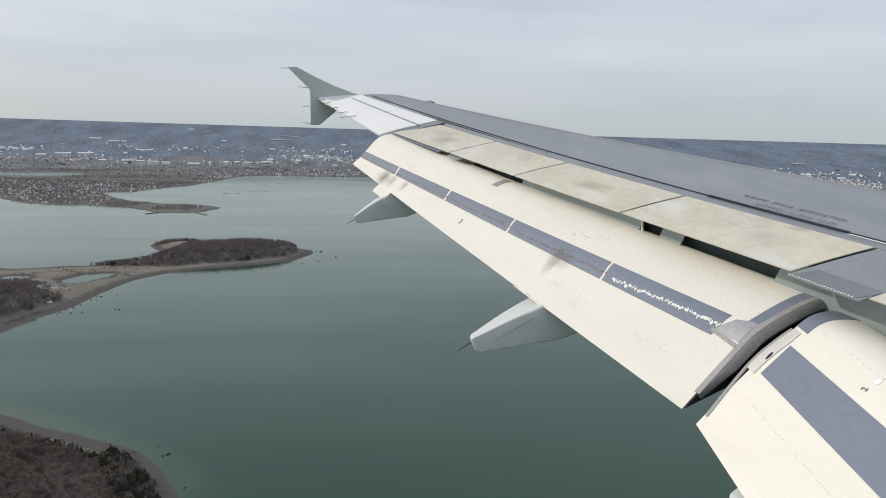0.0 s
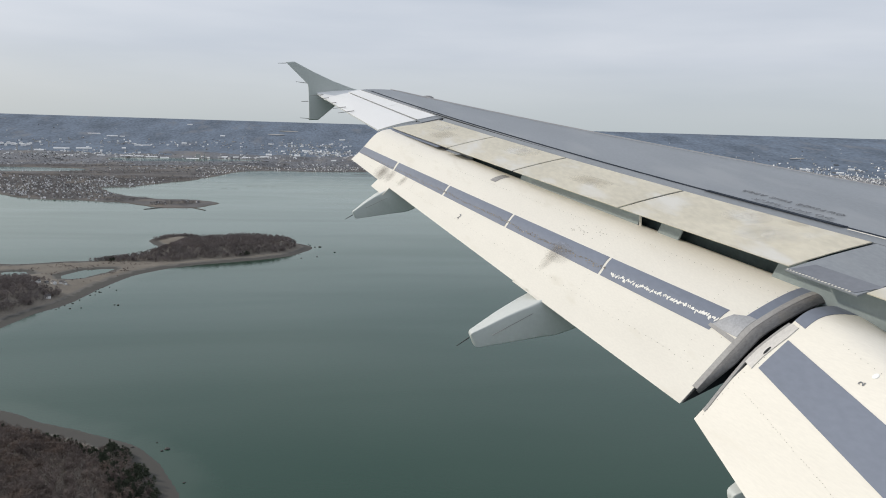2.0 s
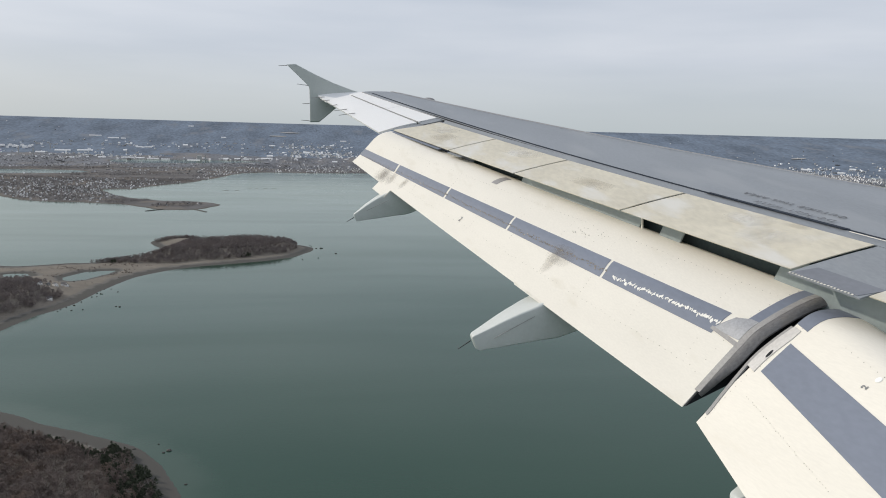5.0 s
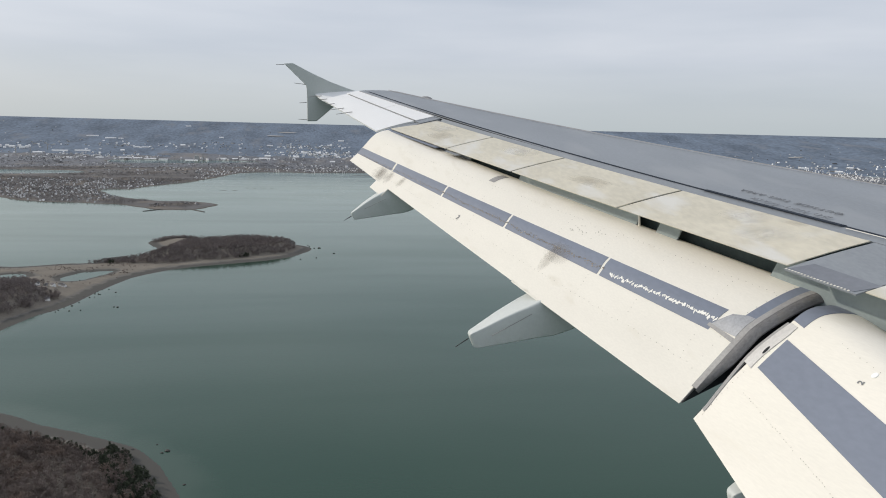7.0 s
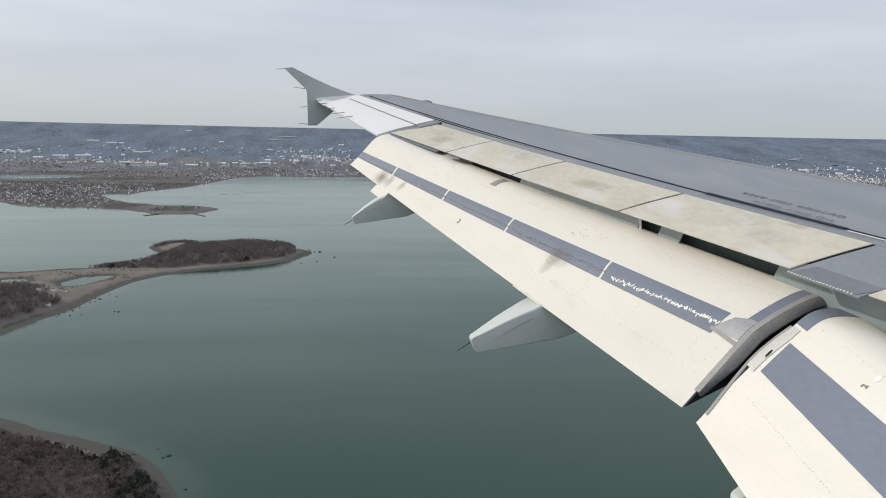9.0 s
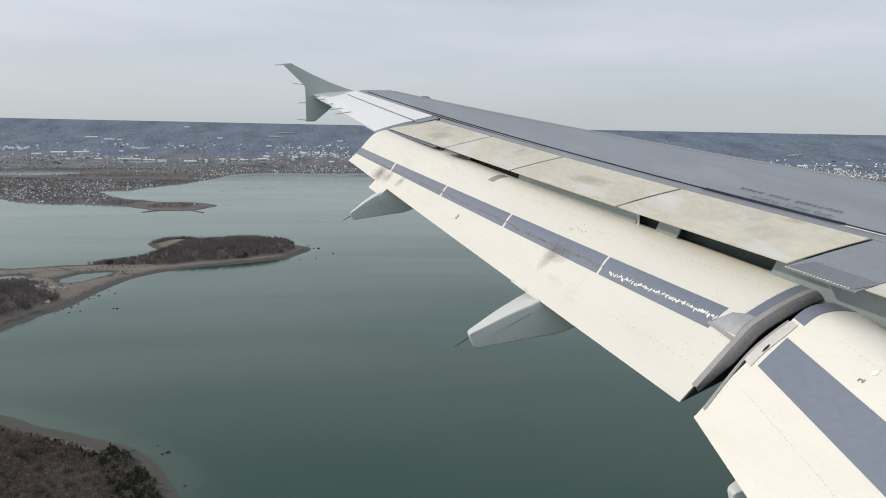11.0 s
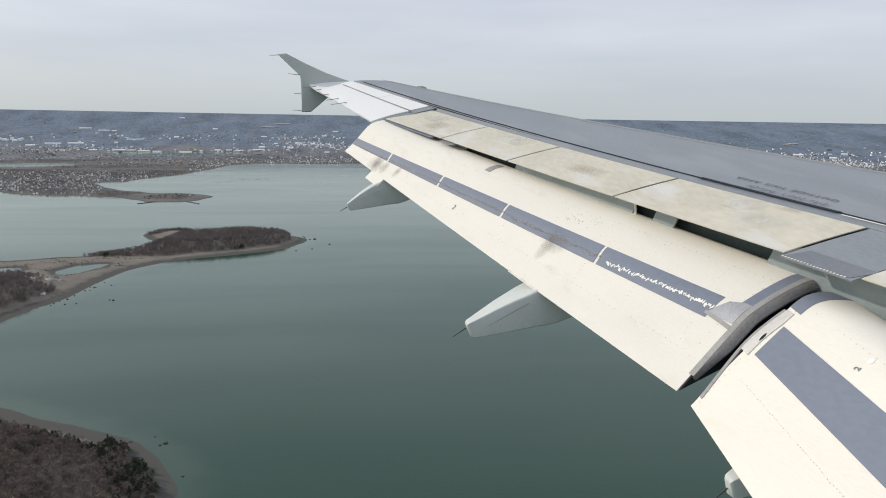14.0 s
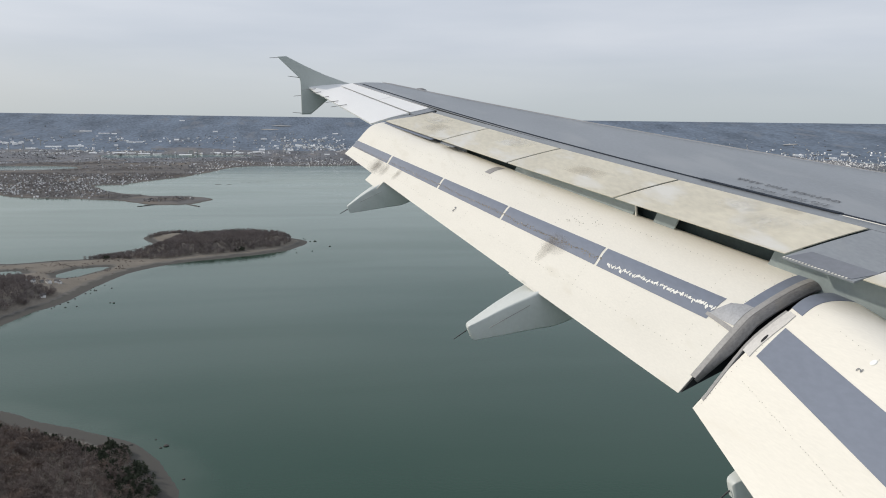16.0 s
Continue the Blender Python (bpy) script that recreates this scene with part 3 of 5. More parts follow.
# static wicks on aileron, tip cap and fence
for (x0, y0, z0), (x1, y1, z1) in (((-0.46, 15.27, 1.16), (-0.62, 15.27, 1.15)), ((-0.06, 15.27, 0.80), (-0.28, 15.27, 0.82)), ((-0.04, 15.27, 0.46), (-0.18, 15.27, 0.45)), ((-0.03, 15.27, 0.13), (-0.20, 15.27, 0.14)),
                                   ((0.24, 15.0, 0.585), (-0.01, 15.0, 0.555)), ((0.33, 14.6, 0.515), (0.12, 14.6, 0.49)), ((0.45, 14.1, 0.42), (0.25, 14.1, 0.385)), ((0.60, 13.6, 0.335), (0.38, 13.6, 0.30)), ((0.72, 13.2, 0.265), (0.45, 13.2, 0.22))):
    part("static_wick", rod(Vector((x0, y0, z0)) - BASE, Vector((x1, y1, z1)) - BASE, 0.007), SEAL, wing, "thin dark static wick")

# slat track bump on the leading edge near the tip
bm = bmesh.new()
bmesh.ops.create_uvsphere(bm, u_segments=12, v_segments=8, radius=1)
bmesh.ops.transform(bm, matrix=Matrix.Translation(crest(14.1) + Vector((0.16, 0.1, -0.062))) @ Matrix.Diagonal((0.12, 0.40, 0.062, 1)), verts=bm.verts)
part("slat_end", bm, RUBBER, wing, "dark rounded slat end")
part("edge_line", slab(lambda u, y: (crest(y) + Vector((-0.15 + 0.015 * u, 0, 0.016)), Vector((0, 0, 1))), 0, 1, 1.0, 14.8, 1, 30, 0.003, 0.006), SEAL, wing, "thin dark joint along the leading edge")
# dark joints along the slit, the aileron's hinge and the white panel
part("slit_gap", slab(lambda u, y: (slit(y) + Vector((-0.010 + 0.028 * u, 0, 0.002)), Vector((0, 0, 1))), 0, 1, 0.7, 14.5, 1, 60, 0.003, 0.006), JOINT, wing, "dark blue-grey joint along the rear spar")
part("hinge_gap", slab(lambda u, y: (aileron_hinge(y) + Vector((-0.008 + 0.016 * u, 0, 0.004)), Vector((0, 0, 1))), 0, 1, 11.78, 14.6, 1, 12, 0.004, 0.008), SEAL, wing, "thin dark hinge gap")
part("panel_joint", slab(lambda u, y: (white_line(y) + Vector((-0.006 + 0.014 * u, 0, 0.003)), Vector((0, 0, 1))), 0, 1, 11.78, 14.7, 1, 12, 0.004, 0.008), SEAL, wing, "thin dark panel joint")
# dashes on the fixed panel
for k in range(20):
    y = 4.750 - 0.024 * k
    part("dash", slab(lambda u, v: (spoil(-0.072 + 0.016 * u, v)[0], spoil(0.02, v)[1]), 0, 1, y - 0.011, y, 1, 1, 0.004, 0.004), WHITE, wing)


# ---- markings ----
def lettering(text, size, origin, along, up, parent, label):
    """Flat letters from the built-in font, laid on a surface, each a part of its own."""
    cu = bpy.data.curves.new("lettering", "FONT")
    cu.body, cu.size, cu.extrude, cu.align_x, cu.space_character = text, size, 0.001, "CENTER", 1.3
    ob = bpy.data.objects.new("lettering", cu)
    me = bpy.data.meshes.new_from_object(ob)
    bpy.data.objects.remove(ob)
    x = along.normalized()
    z = x.cross(up).normalized()
    y = z.cross(x)
    m = Matrix((x, y, z)).transposed().to_4x4()
    m.translation = origin + z * 0.005
    me.transform(m)
    whole = bmesh.new()
    whole.from_mesh(me)
    left = set(whole.verts)
    while left:
        glyph, edge = set(), [min(left, key=lambda v: v.index)]
        while edge:
            v = edge.pop()
            if v not in glyph:
                glyph.add(v)
                edge += [e.other_vert(v) for e in v.link_edges]
        left -= glyph
        one = bmesh.new()
        put = {v: one.verts.new(v.co) for v in sorted(glyph, key=lambda v: v.index)}
        for f in {f for v in glyph for f in v.link_faces}:
            one.faces.new([put[v] for v in f.verts])
        part("letter", one, FADED, parent, label, False)
    whole.free()


for text, off, y in (("DO NOT WALK", 0.065, 5.70), ("OUTSIDE THIS AREA", 0.165, 5.91)):
    a = slit(y).lerp(crest(y), off) + Vector((0, 0, 0.012))
    lettering(text, 0.09, a, slit(y + 0.3) - slit(y), -(crest(y) - slit(y)), wing, "black letter of a walkway warning")
for f, at, y, size, along, up, owner in ((outer, 0.58, 8.44, 0.085, (0, -0.14), (0.25, 0), outer_flap), (inner, 2.11, 3.66, 0.06, (0.19, 0), (0, 0.09), inner_flap)):
    p = f(at, y)[0]
    lettering("2", size, p, f(at + along[0], y + along[1])[0] - p, f(at + up[0], y + up[1])[0] - p, owner, "small black numeral on the flap")


# ---- water, islands and mainland ----
def ground_material(name, grass, sand, wet, z_wet, z_sand, patch=0.05, spread=0.25, fine=0.6, stain=None, stretch=(1, 1, 1)):
    """Shore by height: wet gravel, dry sand, then dry grass; broken up by noise."""
    m = material(name, grass, 0.9, spread=spread, scale=patch, fine=fine, spec=0.2, stain=stain, stain_at=0.5, stretch=stretch)
    n, l = m.node_tree.nodes, m.node_tree.links
    b = n["Principled BSDF"]
    old = b.inputs["Base Color"].links[0].from_socket
    geo, sep, noi, add = n.new("ShaderNodeNewGeometry"), n.new("ShaderNodeSeparateXYZ"), n.new("ShaderNodeTexNoise"), n.new("ShaderNodeMath")
    noi.inputs["Scale"].default_value, noi.inputs["Detail"].default_value = 0.12, 6
    add.operation = "MULTIPLY_ADD"
    add.inputs[1].default_value = 0.9
    l.new(geo.outputs["Position"], sep.inputs[0])
    l.new(geo.outputs["Position"], noi.inputs["Vector"])
    l.new(noi.outputs["Fac"], add.inputs[0])
    l.new(sep.outputs["Z"], add.inputs[2])
    up, steep, bare = n.new("ShaderNodeSeparateXYZ"), n.new("ShaderNodeMapRange"), n.new("ShaderNodeMix")
    steep.inputs["From Min"].default_value, steep.inputs["From Max"].default_value = 0.90, 0.80
    bare.data_type = "RGBA"
    bare.inputs["B"].default_value = (0.26, 0.235, 0.20, 1)
    l.new(geo.outputs["Normal"], up.inputs[0])
    l.new(up.outputs["Z"], steep.inputs["Value"])
    l.new(steep.outputs["Result"], bare.inputs["Factor"])
    l.new(old, bare.inputs["A"])
    old = bare.outputs["Result"]
    for z, width, colour in ((z_sand, 0.12, sand), (z_wet, 0.10, wet)):
        r, mx, tone = n.new("ShaderNodeMapRange"), n.new("ShaderNodeMix"), n.new("ShaderNodeMix")
        r.inputs["From Min"].default_value, r.inputs["From Max"].default_value = z + 0.45 - width, z + 0.45 + width
        mx.data_type = "RGBA"
        mx.inputs["A"].default_value = (*colour, 1)
        l.new(add.outputs[0], r.inputs["Value"])
        l.new(r.outputs["Result"], mx.inputs["Factor"])
        l.new(old, mx.inputs["B"])
        old = mx.outputs["Result"]
    l.new(old, b.inputs["Base Color"])
    return m


def water_material(name, deep, pale, sandy=None):
    """Sea water: a green body under a Fresnel mirror, ruffled by wind lanes; sandy: its colour over sand near the beach."""
    m = bpy.data.materials.new(name)
    m.use_nodes = True
    n, l = m.node_tree.nodes, m.node_tree.links
    body = n["Principled BSDF"]
    body.inputs["Roughness"].default_value, body.inputs["Specular IOR Level"].default_value = 1.0, 0.0
    mirror, fresnel, mix_sh = n.new("ShaderNodeBsdfGlossy"), n.new("ShaderNodeFresnel"), n.new("ShaderNodeMixShader")
    mirror.inputs["Color"].default_value = (0.93, 0.975, 0.915, 1)
    fresnel.inputs["IOR"].default_value = 1.37
    geo = n.new("ShaderNodeNewGeometry")
    wide, mp, streak, ripple = n.new("ShaderNodeTexNoise"), n.new("ShaderNodeMapping"), n.new("ShaderNodeTexNoise"), n.new("ShaderNodeTexNoise")
    mp.inputs["Scale"].default_value = (0.0022, 0.0085, 1)
    mp.inputs["Rotation"].default_value = (0, 0, 0.12)
    wide.inputs["Scale"].default_value, wide.inputs["Detail"].default_value = 0.004, 4
    streak.inputs["Scale"].default_value, streak.inputs["Detail"].default_value, streak.inputs["Distortion"].default_value = 1.0, 5, 0.6
    ripple.inputs["Scale"].default_value, ripple.inputs["Detail"].default_value = 0.5, 7
    l.new(geo.outputs["Position"], wide.inputs["Vector"])
    l.new(geo.outputs["Position"], mp.inputs["Vector"])
    l.new(mp.outputs["Vector"], streak.inputs["Vector"])
    l.new(geo.outputs["Position"], ripple.inputs["Vector"])
    mix = n.new("ShaderNodeMix")
    mix.data_type = "RGBA"
    mix.inputs["A"].default_value, mix.inputs["B"].default_value = (*deep, 1), (*pale, 1)
    l.new(wide.outputs["Fac"], mix.inputs["Factor"])
    colour = mix.outputs["Result"]
    if sandy:
        at_depth, fade, over = n.new("ShaderNodeAttribute"), n.new("ShaderNodeMapRange"), n.new("ShaderNodeMix")
        at_depth.attribute_name = "offshore"
        fade.interpolation_type = "SMOOTHSTEP"
        fade.inputs["From Min"].default_value, fade.inputs["From Max"].default_value = 20.0, 0.0
        over.data_type = "RGBA"
        over.inputs["B"].default_value = (*sandy, 1)
        l.new(at_depth.outputs["Fac"], fade.inputs["Value"])
        l.new(fade.outputs["Result"], over.inputs["Factor"])
        l.new(colour, over.inputs["A"])
        colour = over.outputs["Result"]
    l.new(colour, body.inputs["Base Color"])
    for low, high, to in ((0.04, 0.13, mirror.inputs["Roughness"]), (0.94, 1.06, None)):
        r = n.new("ShaderNodeMapRange")
        r.inputs["From Min"].default_value, r.inputs["From Max"].default_value = 0.36, 0.62
        r.inputs["To Min"].default_value, r.inputs["To Max"].default_value = low, high
        l.new(streak.outputs["Fac"], r.inputs["Value"])
        if to:
            l.new(r.outputs["Result"], to)
    share = n.new("ShaderNodeMath")
    share.operation = "MULTIPLY"
    l.new(fresnel.outputs["Fac"], share.inputs[0])
    l.new(r.outputs["Result"], share.inputs[1])
    bp = n.new("ShaderNodeBump")
    bp.inputs["Strength"].default_value, bp.inputs["Distance"].default_value = 0.22, 0.20
    l.new(ripple.outputs["Fac"], bp.inputs["Height"])
    l.new(bp.outputs["Normal"], mirror.inputs["Normal"])
    l.new(bp.outputs["Normal"], fresnel.inputs["Normal"])
    l.new(share.outputs[0], mix_sh.inputs["Fac"])
    l.new(body.outputs["BSDF"], mix_sh.inputs[1])
    l.new(mirror.outputs["BSDF"], mix_sh.inputs[2])
    l.new(mix_sh.outputs["Shader"], n["Material Output"].inputs["Surface"])
    return m


WATER = water_material("sea_water", (0.009, 0.038, 0.024), (0.015, 0.053, 0.034))
ISLAND = ground_material("island_soil", (0.180, 0.160, 0.134), (0.145, 0.137, 0.123), (0.082, 0.079, 0.072), 0.78, 1.10)
TOWN_GROUND = ground_material("town_soil", (0.124, 0.119, 0.118), (0.128, 0.115, 0.098), (0.085, 0.078, 0.068), 0.3, 0.55, patch=0.008, spread=0.35, fine=0.05, stain=(0.172, 0.148, 0.124))
# mainland soil, greyed and blued in its colour to imitate haze
MID_GROUND = ground_material("hazed_mainland_soil", (0.145, 0.152, 0.168), (0.14, 0.13, 0.118), (0.10, 0.095, 0.085), 0.3, 0.55, patch=0.008, spread=0.5, fine=0.10, stain=(0.190, 0.182, 0.178), stretch=(1, 0.3, 1))
# the bare twigs again, paler and greyer: haze over the farther hills, in colour
BARE_HAZED = material("hazed_hill_twigs", (0.195, 0.170, 0.162), 0.95, spread=0.45, scale=0.04, fine=0.28, stain=(0.205, 0.172, 0.155), stain_at=0.54, per_piece=0.2, spec=0.1)
# distance haze is painted into this blue-grey ground colour
FAR_GROUND = material("far_hazed_woods", (0.148, 0.182, 0.230), 0.95, spread=0.45, scale=0.008, fine=0.085, stain=(0.20, 0.215, 0.24), stain_at=0.58, spec=0.1, stretch=(1.0, 0.35, 0.35))
BARE = material("bare_twigs", (0.158, 0.130, 0.117), 0.95, spread=0.50, scale=0.04, fine=0.28, stain=(0.200, 0.150, 0.122), stain_at=0.54, per_piece=0.2, spec=0.1)
PINE = material("pine_needles", (0.055, 0.066, 0.045), 0.9, spread=0.3, scale=0.1, fine=0.5, per_piece=0.5, spec=0.1)
# twigs of the mainland carry the same painted haze
MID_WOOD = material("hazed_mainland_twigs", (0.165, 0.163, 0.170), 0.95, spread=0.2, scale=0.008, fine=0.06, per_piece=0.2, spec=0.1)
STREET = material("street_tree_twigs", (0.165, 0.153, 0.148), 0.95, spread=0.2, scale=0.01, fine=0.1, per_piece=0.25, spec=0.1)
WALLS = material("house_walls", (0.46, 0.455, 0.45), 0.7, spread=0.7, scale=0.05, fine=0.3, per_piece=1.6)
PALE_WALLS = material("pale_house_walls", (0.80, 0.79, 0.77), 0.7, spread=0.5, scale=0.05, fine=0.3, per_piece=1.5)
ROOFS = material("house_roofs", (0.32, 0.315, 0.32), 0.8, spread=0.8, scale=0.05, fine=0.3, per_piece=1.6)
TANK = material("tank_paint", (0.86, 0.85, 0.83), 0.5, spread=0.05)
CLEARING = material("pale_dry_field", (0.36, 0.35, 0.33), 0.95, spread=0.2, scale=0.03, fine=0.2)
STONE = material("wet_rock", (0.055, 0.052, 0.047), 0.8, spread=0.4, scale=0.8, fine=6)
TRACK = material("sandy_track", (0.30, 0.25, 0.19), 0.9, spread=0.2, scale=0.2, fine=2)

bm = bmesh.new()
bmesh.ops.create_circle(bm, cap_ends=True, segments=96, radius=6500)
water = tagged(new("water", finish("water", bm, WATER, False)), "calm grey-green harbour water under a pale sky", "water", "", "structure")


def rounded(points, times=2):
    """Chaikin's corner cutting of a closed outline."""
    p = np.array(points, float)
    for _ in range(times):
        q = np.roll(p, -1, 0)
        p = np.stack([p * 0.75 + q * 0.25, p * 0.25 + q * 0.75], 1).reshape(-1, 2)
    return p


def shore_distance(x, y, poly):
    """Distance from the outline, positive inside it."""
    best, inside = np.full(x.shape, 1e12), np.zeros(x.shape, bool)
    for (ax, ay), (bx, by) in zip(poly, np.roll(poly, -1, 0)):
        dx, dy = bx - ax, by - ay
        t = np.clip(((x - ax) * dx + (y - ay) * dy) / (dx * dx + dy * dy + 1e-9), 0, 1)
        best = np.minimum(best, (x - ax - t * dx) ** 2 + (y - ay - t * dy) ** 2)
        if ay != by:
            inside ^= ((ay > y) != (by > y)) & (x < (y - ay) * dx / (by - ay) + ax)
    return np.where(inside, 1, -1) * np.sqrt(best)


def wobble(x, y, size, seed=0.0):
    """Cheap smooth noise, about -1 to 1."""
    s = 0
    for k, (a, b, w) in enumerate(((1.0, 0.3, 1), (-0.4, 1.1, 1), (1.9, -1.3, 0.6), (0.8, 2.3, 0.6), (3.7, 1.6, 0.35), (-2.4, 3.9, 0.35))):
        s = s + w * np.sin((a * x + b * y) / size + seed + 1.7 * k + 1.3 * np.sin((b * x - a * y) / size * 0.7 + k))
    return s / 2.6


def terrain(name, xs, ys, height, mat, keep=-6.0, where=None):
    x, y = np.meshgrid(xs, ys)
    z, sd = height(x, y)
    nx = len(xs)
    ids = np.arange(x.size).reshape(x.shape)
    ok = sd > keep
    if where:
        ok &= where(x, y)
    cell = ok[:-1, :-1] & ok[1:, :-1] & ok[1:, 1:] & ok[:-1, 1:]
    faces = np.stack([ids[:-1, :-1], ids[:-1, 1:], ids[1:, 1:], ids[1:, :-1]], -1)[cell]
    used = np.unique(faces)
    remap = np.zeros(x.size, int)
    remap[used] = np.arange(len(used))
    me = bpy.data.meshes.new(name)
    me.from_pydata(np.stack([x.ravel(), y.ravel(), z.ravel()], 1)[used].tolist(), [], remap[faces].tolist())
    me.shade_smooth()
    me.materials.append(mat)
    return new(name, me)


# the wooded island: three hills joined by sand bars
EAST_SHORE = [(-51, 305), (-60, 327), (-71, 349), (-91, 367), (-113, 383), (-139, 398), (-158, 413), (-177, 426), (-193, 442), (-206, 463), (-214, 492), (-220, 530), (-221, 560), (-218, 583), (-209, 626),
              (-197, 646), (-190, 682), (-182, 737), (-170, 774), (-155, 806), (-126, 831), (-76, 856), (-41, 876), (-16, 899), (-2, 931), (4, 960), (-4, 981), (-32, 1006), (-92, 1034), (-153, 1052)]
WEST_SHORE = [(-190, 1048), (-202, 1022), (-200, 1000), (-190, 980), (-180, 964), (-178, 930), (-192, 905), (-212, 878), (-232, 860), (-258, 859), (-282, 845), (-310, 838), (-357, 868), (-400, 878), (-460, 882), (-488, 866),
              (-470, 852), (-390, 838), (-346, 813), (-313, 770), (-304, 745), (-320, 728), (-345, 700), (-362, 680), (-352, 645), (-328, 605), (-301, 562), (-278, 534), (-261, 497), (-253, 468), (-254, 436), (-265, 397), (-293, 364),
              (-330, 300), (-300, 225), (-220, 175), (-130, 165), (-75, 205), (-50, 255)]
ISLE = rounded(EAST_SHORE + WEST_SHORE)
PONDS = [rounded(p, 2) for p in ([(-238, 770), (-234, 797), (-222, 812), (-192, 818), (-197, 799), (-205, 776), (-214, 760), (-230, 758)], [(-300, 798), (-281, 803), (-262, 790), (-272, 778), (-292, 779)], [(-310, 794), (-296, 782), (-290, 762), (-303, 756)])]


def hill(x, y, cx, cy, rx, ry, turn=0.0):
    c, s = math.cos(turn), math.sin(turn)
    u, v = ((x - cx) * c + (y - cy) * s) / rx, (-(x - cx) * s + (y - cy) * c) / ry
    return u * u + v * v


def isle_hills(x, y):
    return (12.0 * np.exp(-hill(x, y, -175, 292, 95, 78) ** 1.5) + 12.0 * np.exp(-hill(x, y, -268, 662, 50, 72) ** 1.5)
            + 14.0 * np.exp(-hill(x, y, -92, 945, 104, 46, 0.50) ** 1.8) + 4.5 * np.exp(-hill(x, y, -165, 1000, 26, 26) ** 1.3))


def isle_height(x, y):
    sd = shore_distance(x, y, ISLE) + 1.2 * wobble(x, y, 14.0)
    z = np.where(sd < 0, sd * 0.15, np.minimum(sd * 0.068, 1.25) + 0.012 * np.clip(sd - 14, 0, 30))
    z = z + isle_hills(x, y) * np.clip((sd - 12) / 22, 0, 1)
    z = z + 0.10 * wobble(x, y, 4.0, 1.0) * np.clip(sd / 10, 0, 1)
    for p in PONDS:
        depth = shore_distance(x, y, p) + 2.2 * wobble(x, y, 7.0, 2.0)
        z = np.minimum(z, np.clip(0.25 - 0.12 * depth, -0.4, 9))
    # tide channels in the western mud flats
    mud = np.clip(1 - hill(x, y, -345, 735, 34, 62, 0.5), 0, 1)
    z = z - 1.5 * mud ** 0.5 * np.clip(0.6 + wobble(x, y, 9.0, 6.0), 0, 1)
    return z, sd


island = tagged(terrain("island_ground", np.arange(-500, 20, 2.5), np.arange(150, 1070, 2.5), isle_height, ISLAND), "sandy island ground with gravel beaches and dry grass", "island", "", "structure")

# pale shallows along the island's beaches
SHALLOW = water_material("shallow_water", (0.009, 0.038, 0.024), (0.015, 0.053, 0.034), (0.034, 0.066, 0.048))


def shallow_height(x, y):
    sd = shore_distance(x, y, ISLE)
    return x * 0 + 0.012, np.where(sd < 10, sd, -99.0)


shallows = tagged(terrain("shallow_water", np.arange(-520, 40, 3.0), np.arange(140, 1090, 3.0), shallow_height, SHALLOW, -23), "pale shallow water over sand along the beaches", "water", "", "structure")
co = np.array([v.co[:2] for v in shallows.data.vertices])
off = shallows.data.attributes.new("offshore", "FLOAT", "POINT")
off.data.foreach_set("value", np.clip(-shore_distance(co[:, 0], co[:, 1], ISLE) + 4 * wobble(co[:, 0], co[:, 1], 11.0), 0, 26).astype(np.float32))

# the mainland: a long peninsula, an inlet, a lagoon and the far shore
PENINSULA = [(-163, 1492), (-186, 1432), (-210, 1398), (-240, 1402), (-268, 1396), (-316, 1463), (-374, 1500), (-447, 1519), (-521, 1536), (-579, 1589), (-654, 1710), (-754, 1841), (-862, 1993), (-919, 1960), (-975, 2069),
             (-952, 2200), (-883, 2322), (-771, 2350), (-683, 2386), (-650, 2449), (-707, 2527), (-821, 2530), (-945, 2533), (-1093, 2556)]
BAY = [(-1500, 2600), (-2200, 2900), (-3600, 3000), (-3600, 5100), (4600, 5100), (4600, 2300), (2057, 2380), (1500, 2300), (1000, 2480), (700, 2560), (395, 2530), (198, 2620), (105, 2600), (29, 2569), (-79, 2577), (-203, 2549), (-240, 2394),
       (-270, 2234), (-296, 2095), (-348, 1987), (-386, 1910), (-396, 1815), (-432, 1837), (-465, 1815), (-413, 1705), (-376, 1642), (-323, 1596), (-286, 1563), (-244, 1566), (-199, 1546)]
MAIN = rounded(PENINSULA + BAY)
LAGOON = rounded([(-715, 3030), (-484, 3080), (-329, 3180), (-170, 3300), (-290, 3370), (-480, 3380), (-640, 3345), (-810, 3290)])


def main_shore(x, y):
    return np.minimum(shore_distance(x, y, MAIN), -shore_distance(x, y, LAGOON))


def main_height(x, y):
    sd = main_shore(x, y) + 5 * wobble(x, y, 30.0)
    d = np.hypot(x, y)
    z = np.where(sd < 0, sd * 0.1, np.minimum(sd * 0.06, 1.5) + 0.006 * np.clip(sd - 30, 0, 200))
    far = np.clip((d - 3450) / 1450, 0, 1)
    return z + 165 * far ** 1.3 + np.clip(far * 4, 0, 1) * (1 - far) * 3.5 * wobble(x, y, 210.0, 3.0), sd


def lowered(x, y, by):
    z, sd = main_height(x, y)
    return z - by, sd


def far_edge(x, y):
    return np.hypot(x, y) + 110 * wobble(x, y, 130.0, 8.0)


xs = np.concatenate([np.arange(-3600, -1080, 45), np.arange(-1080, 320, 9), np.arange(320, 4600, 45)])
ys = np.concatenate([np.arange(1340, 2960, 10), np.arange(2960, 3900, 20)])
mainland = tagged(terrain("peninsula_ground", xs, ys, main_height, TOWN_GROUND, -15, lambda x, y: far_edge(x, y) < 2820), "low brown peninsula with towns along the bay", "land", "", "structure")
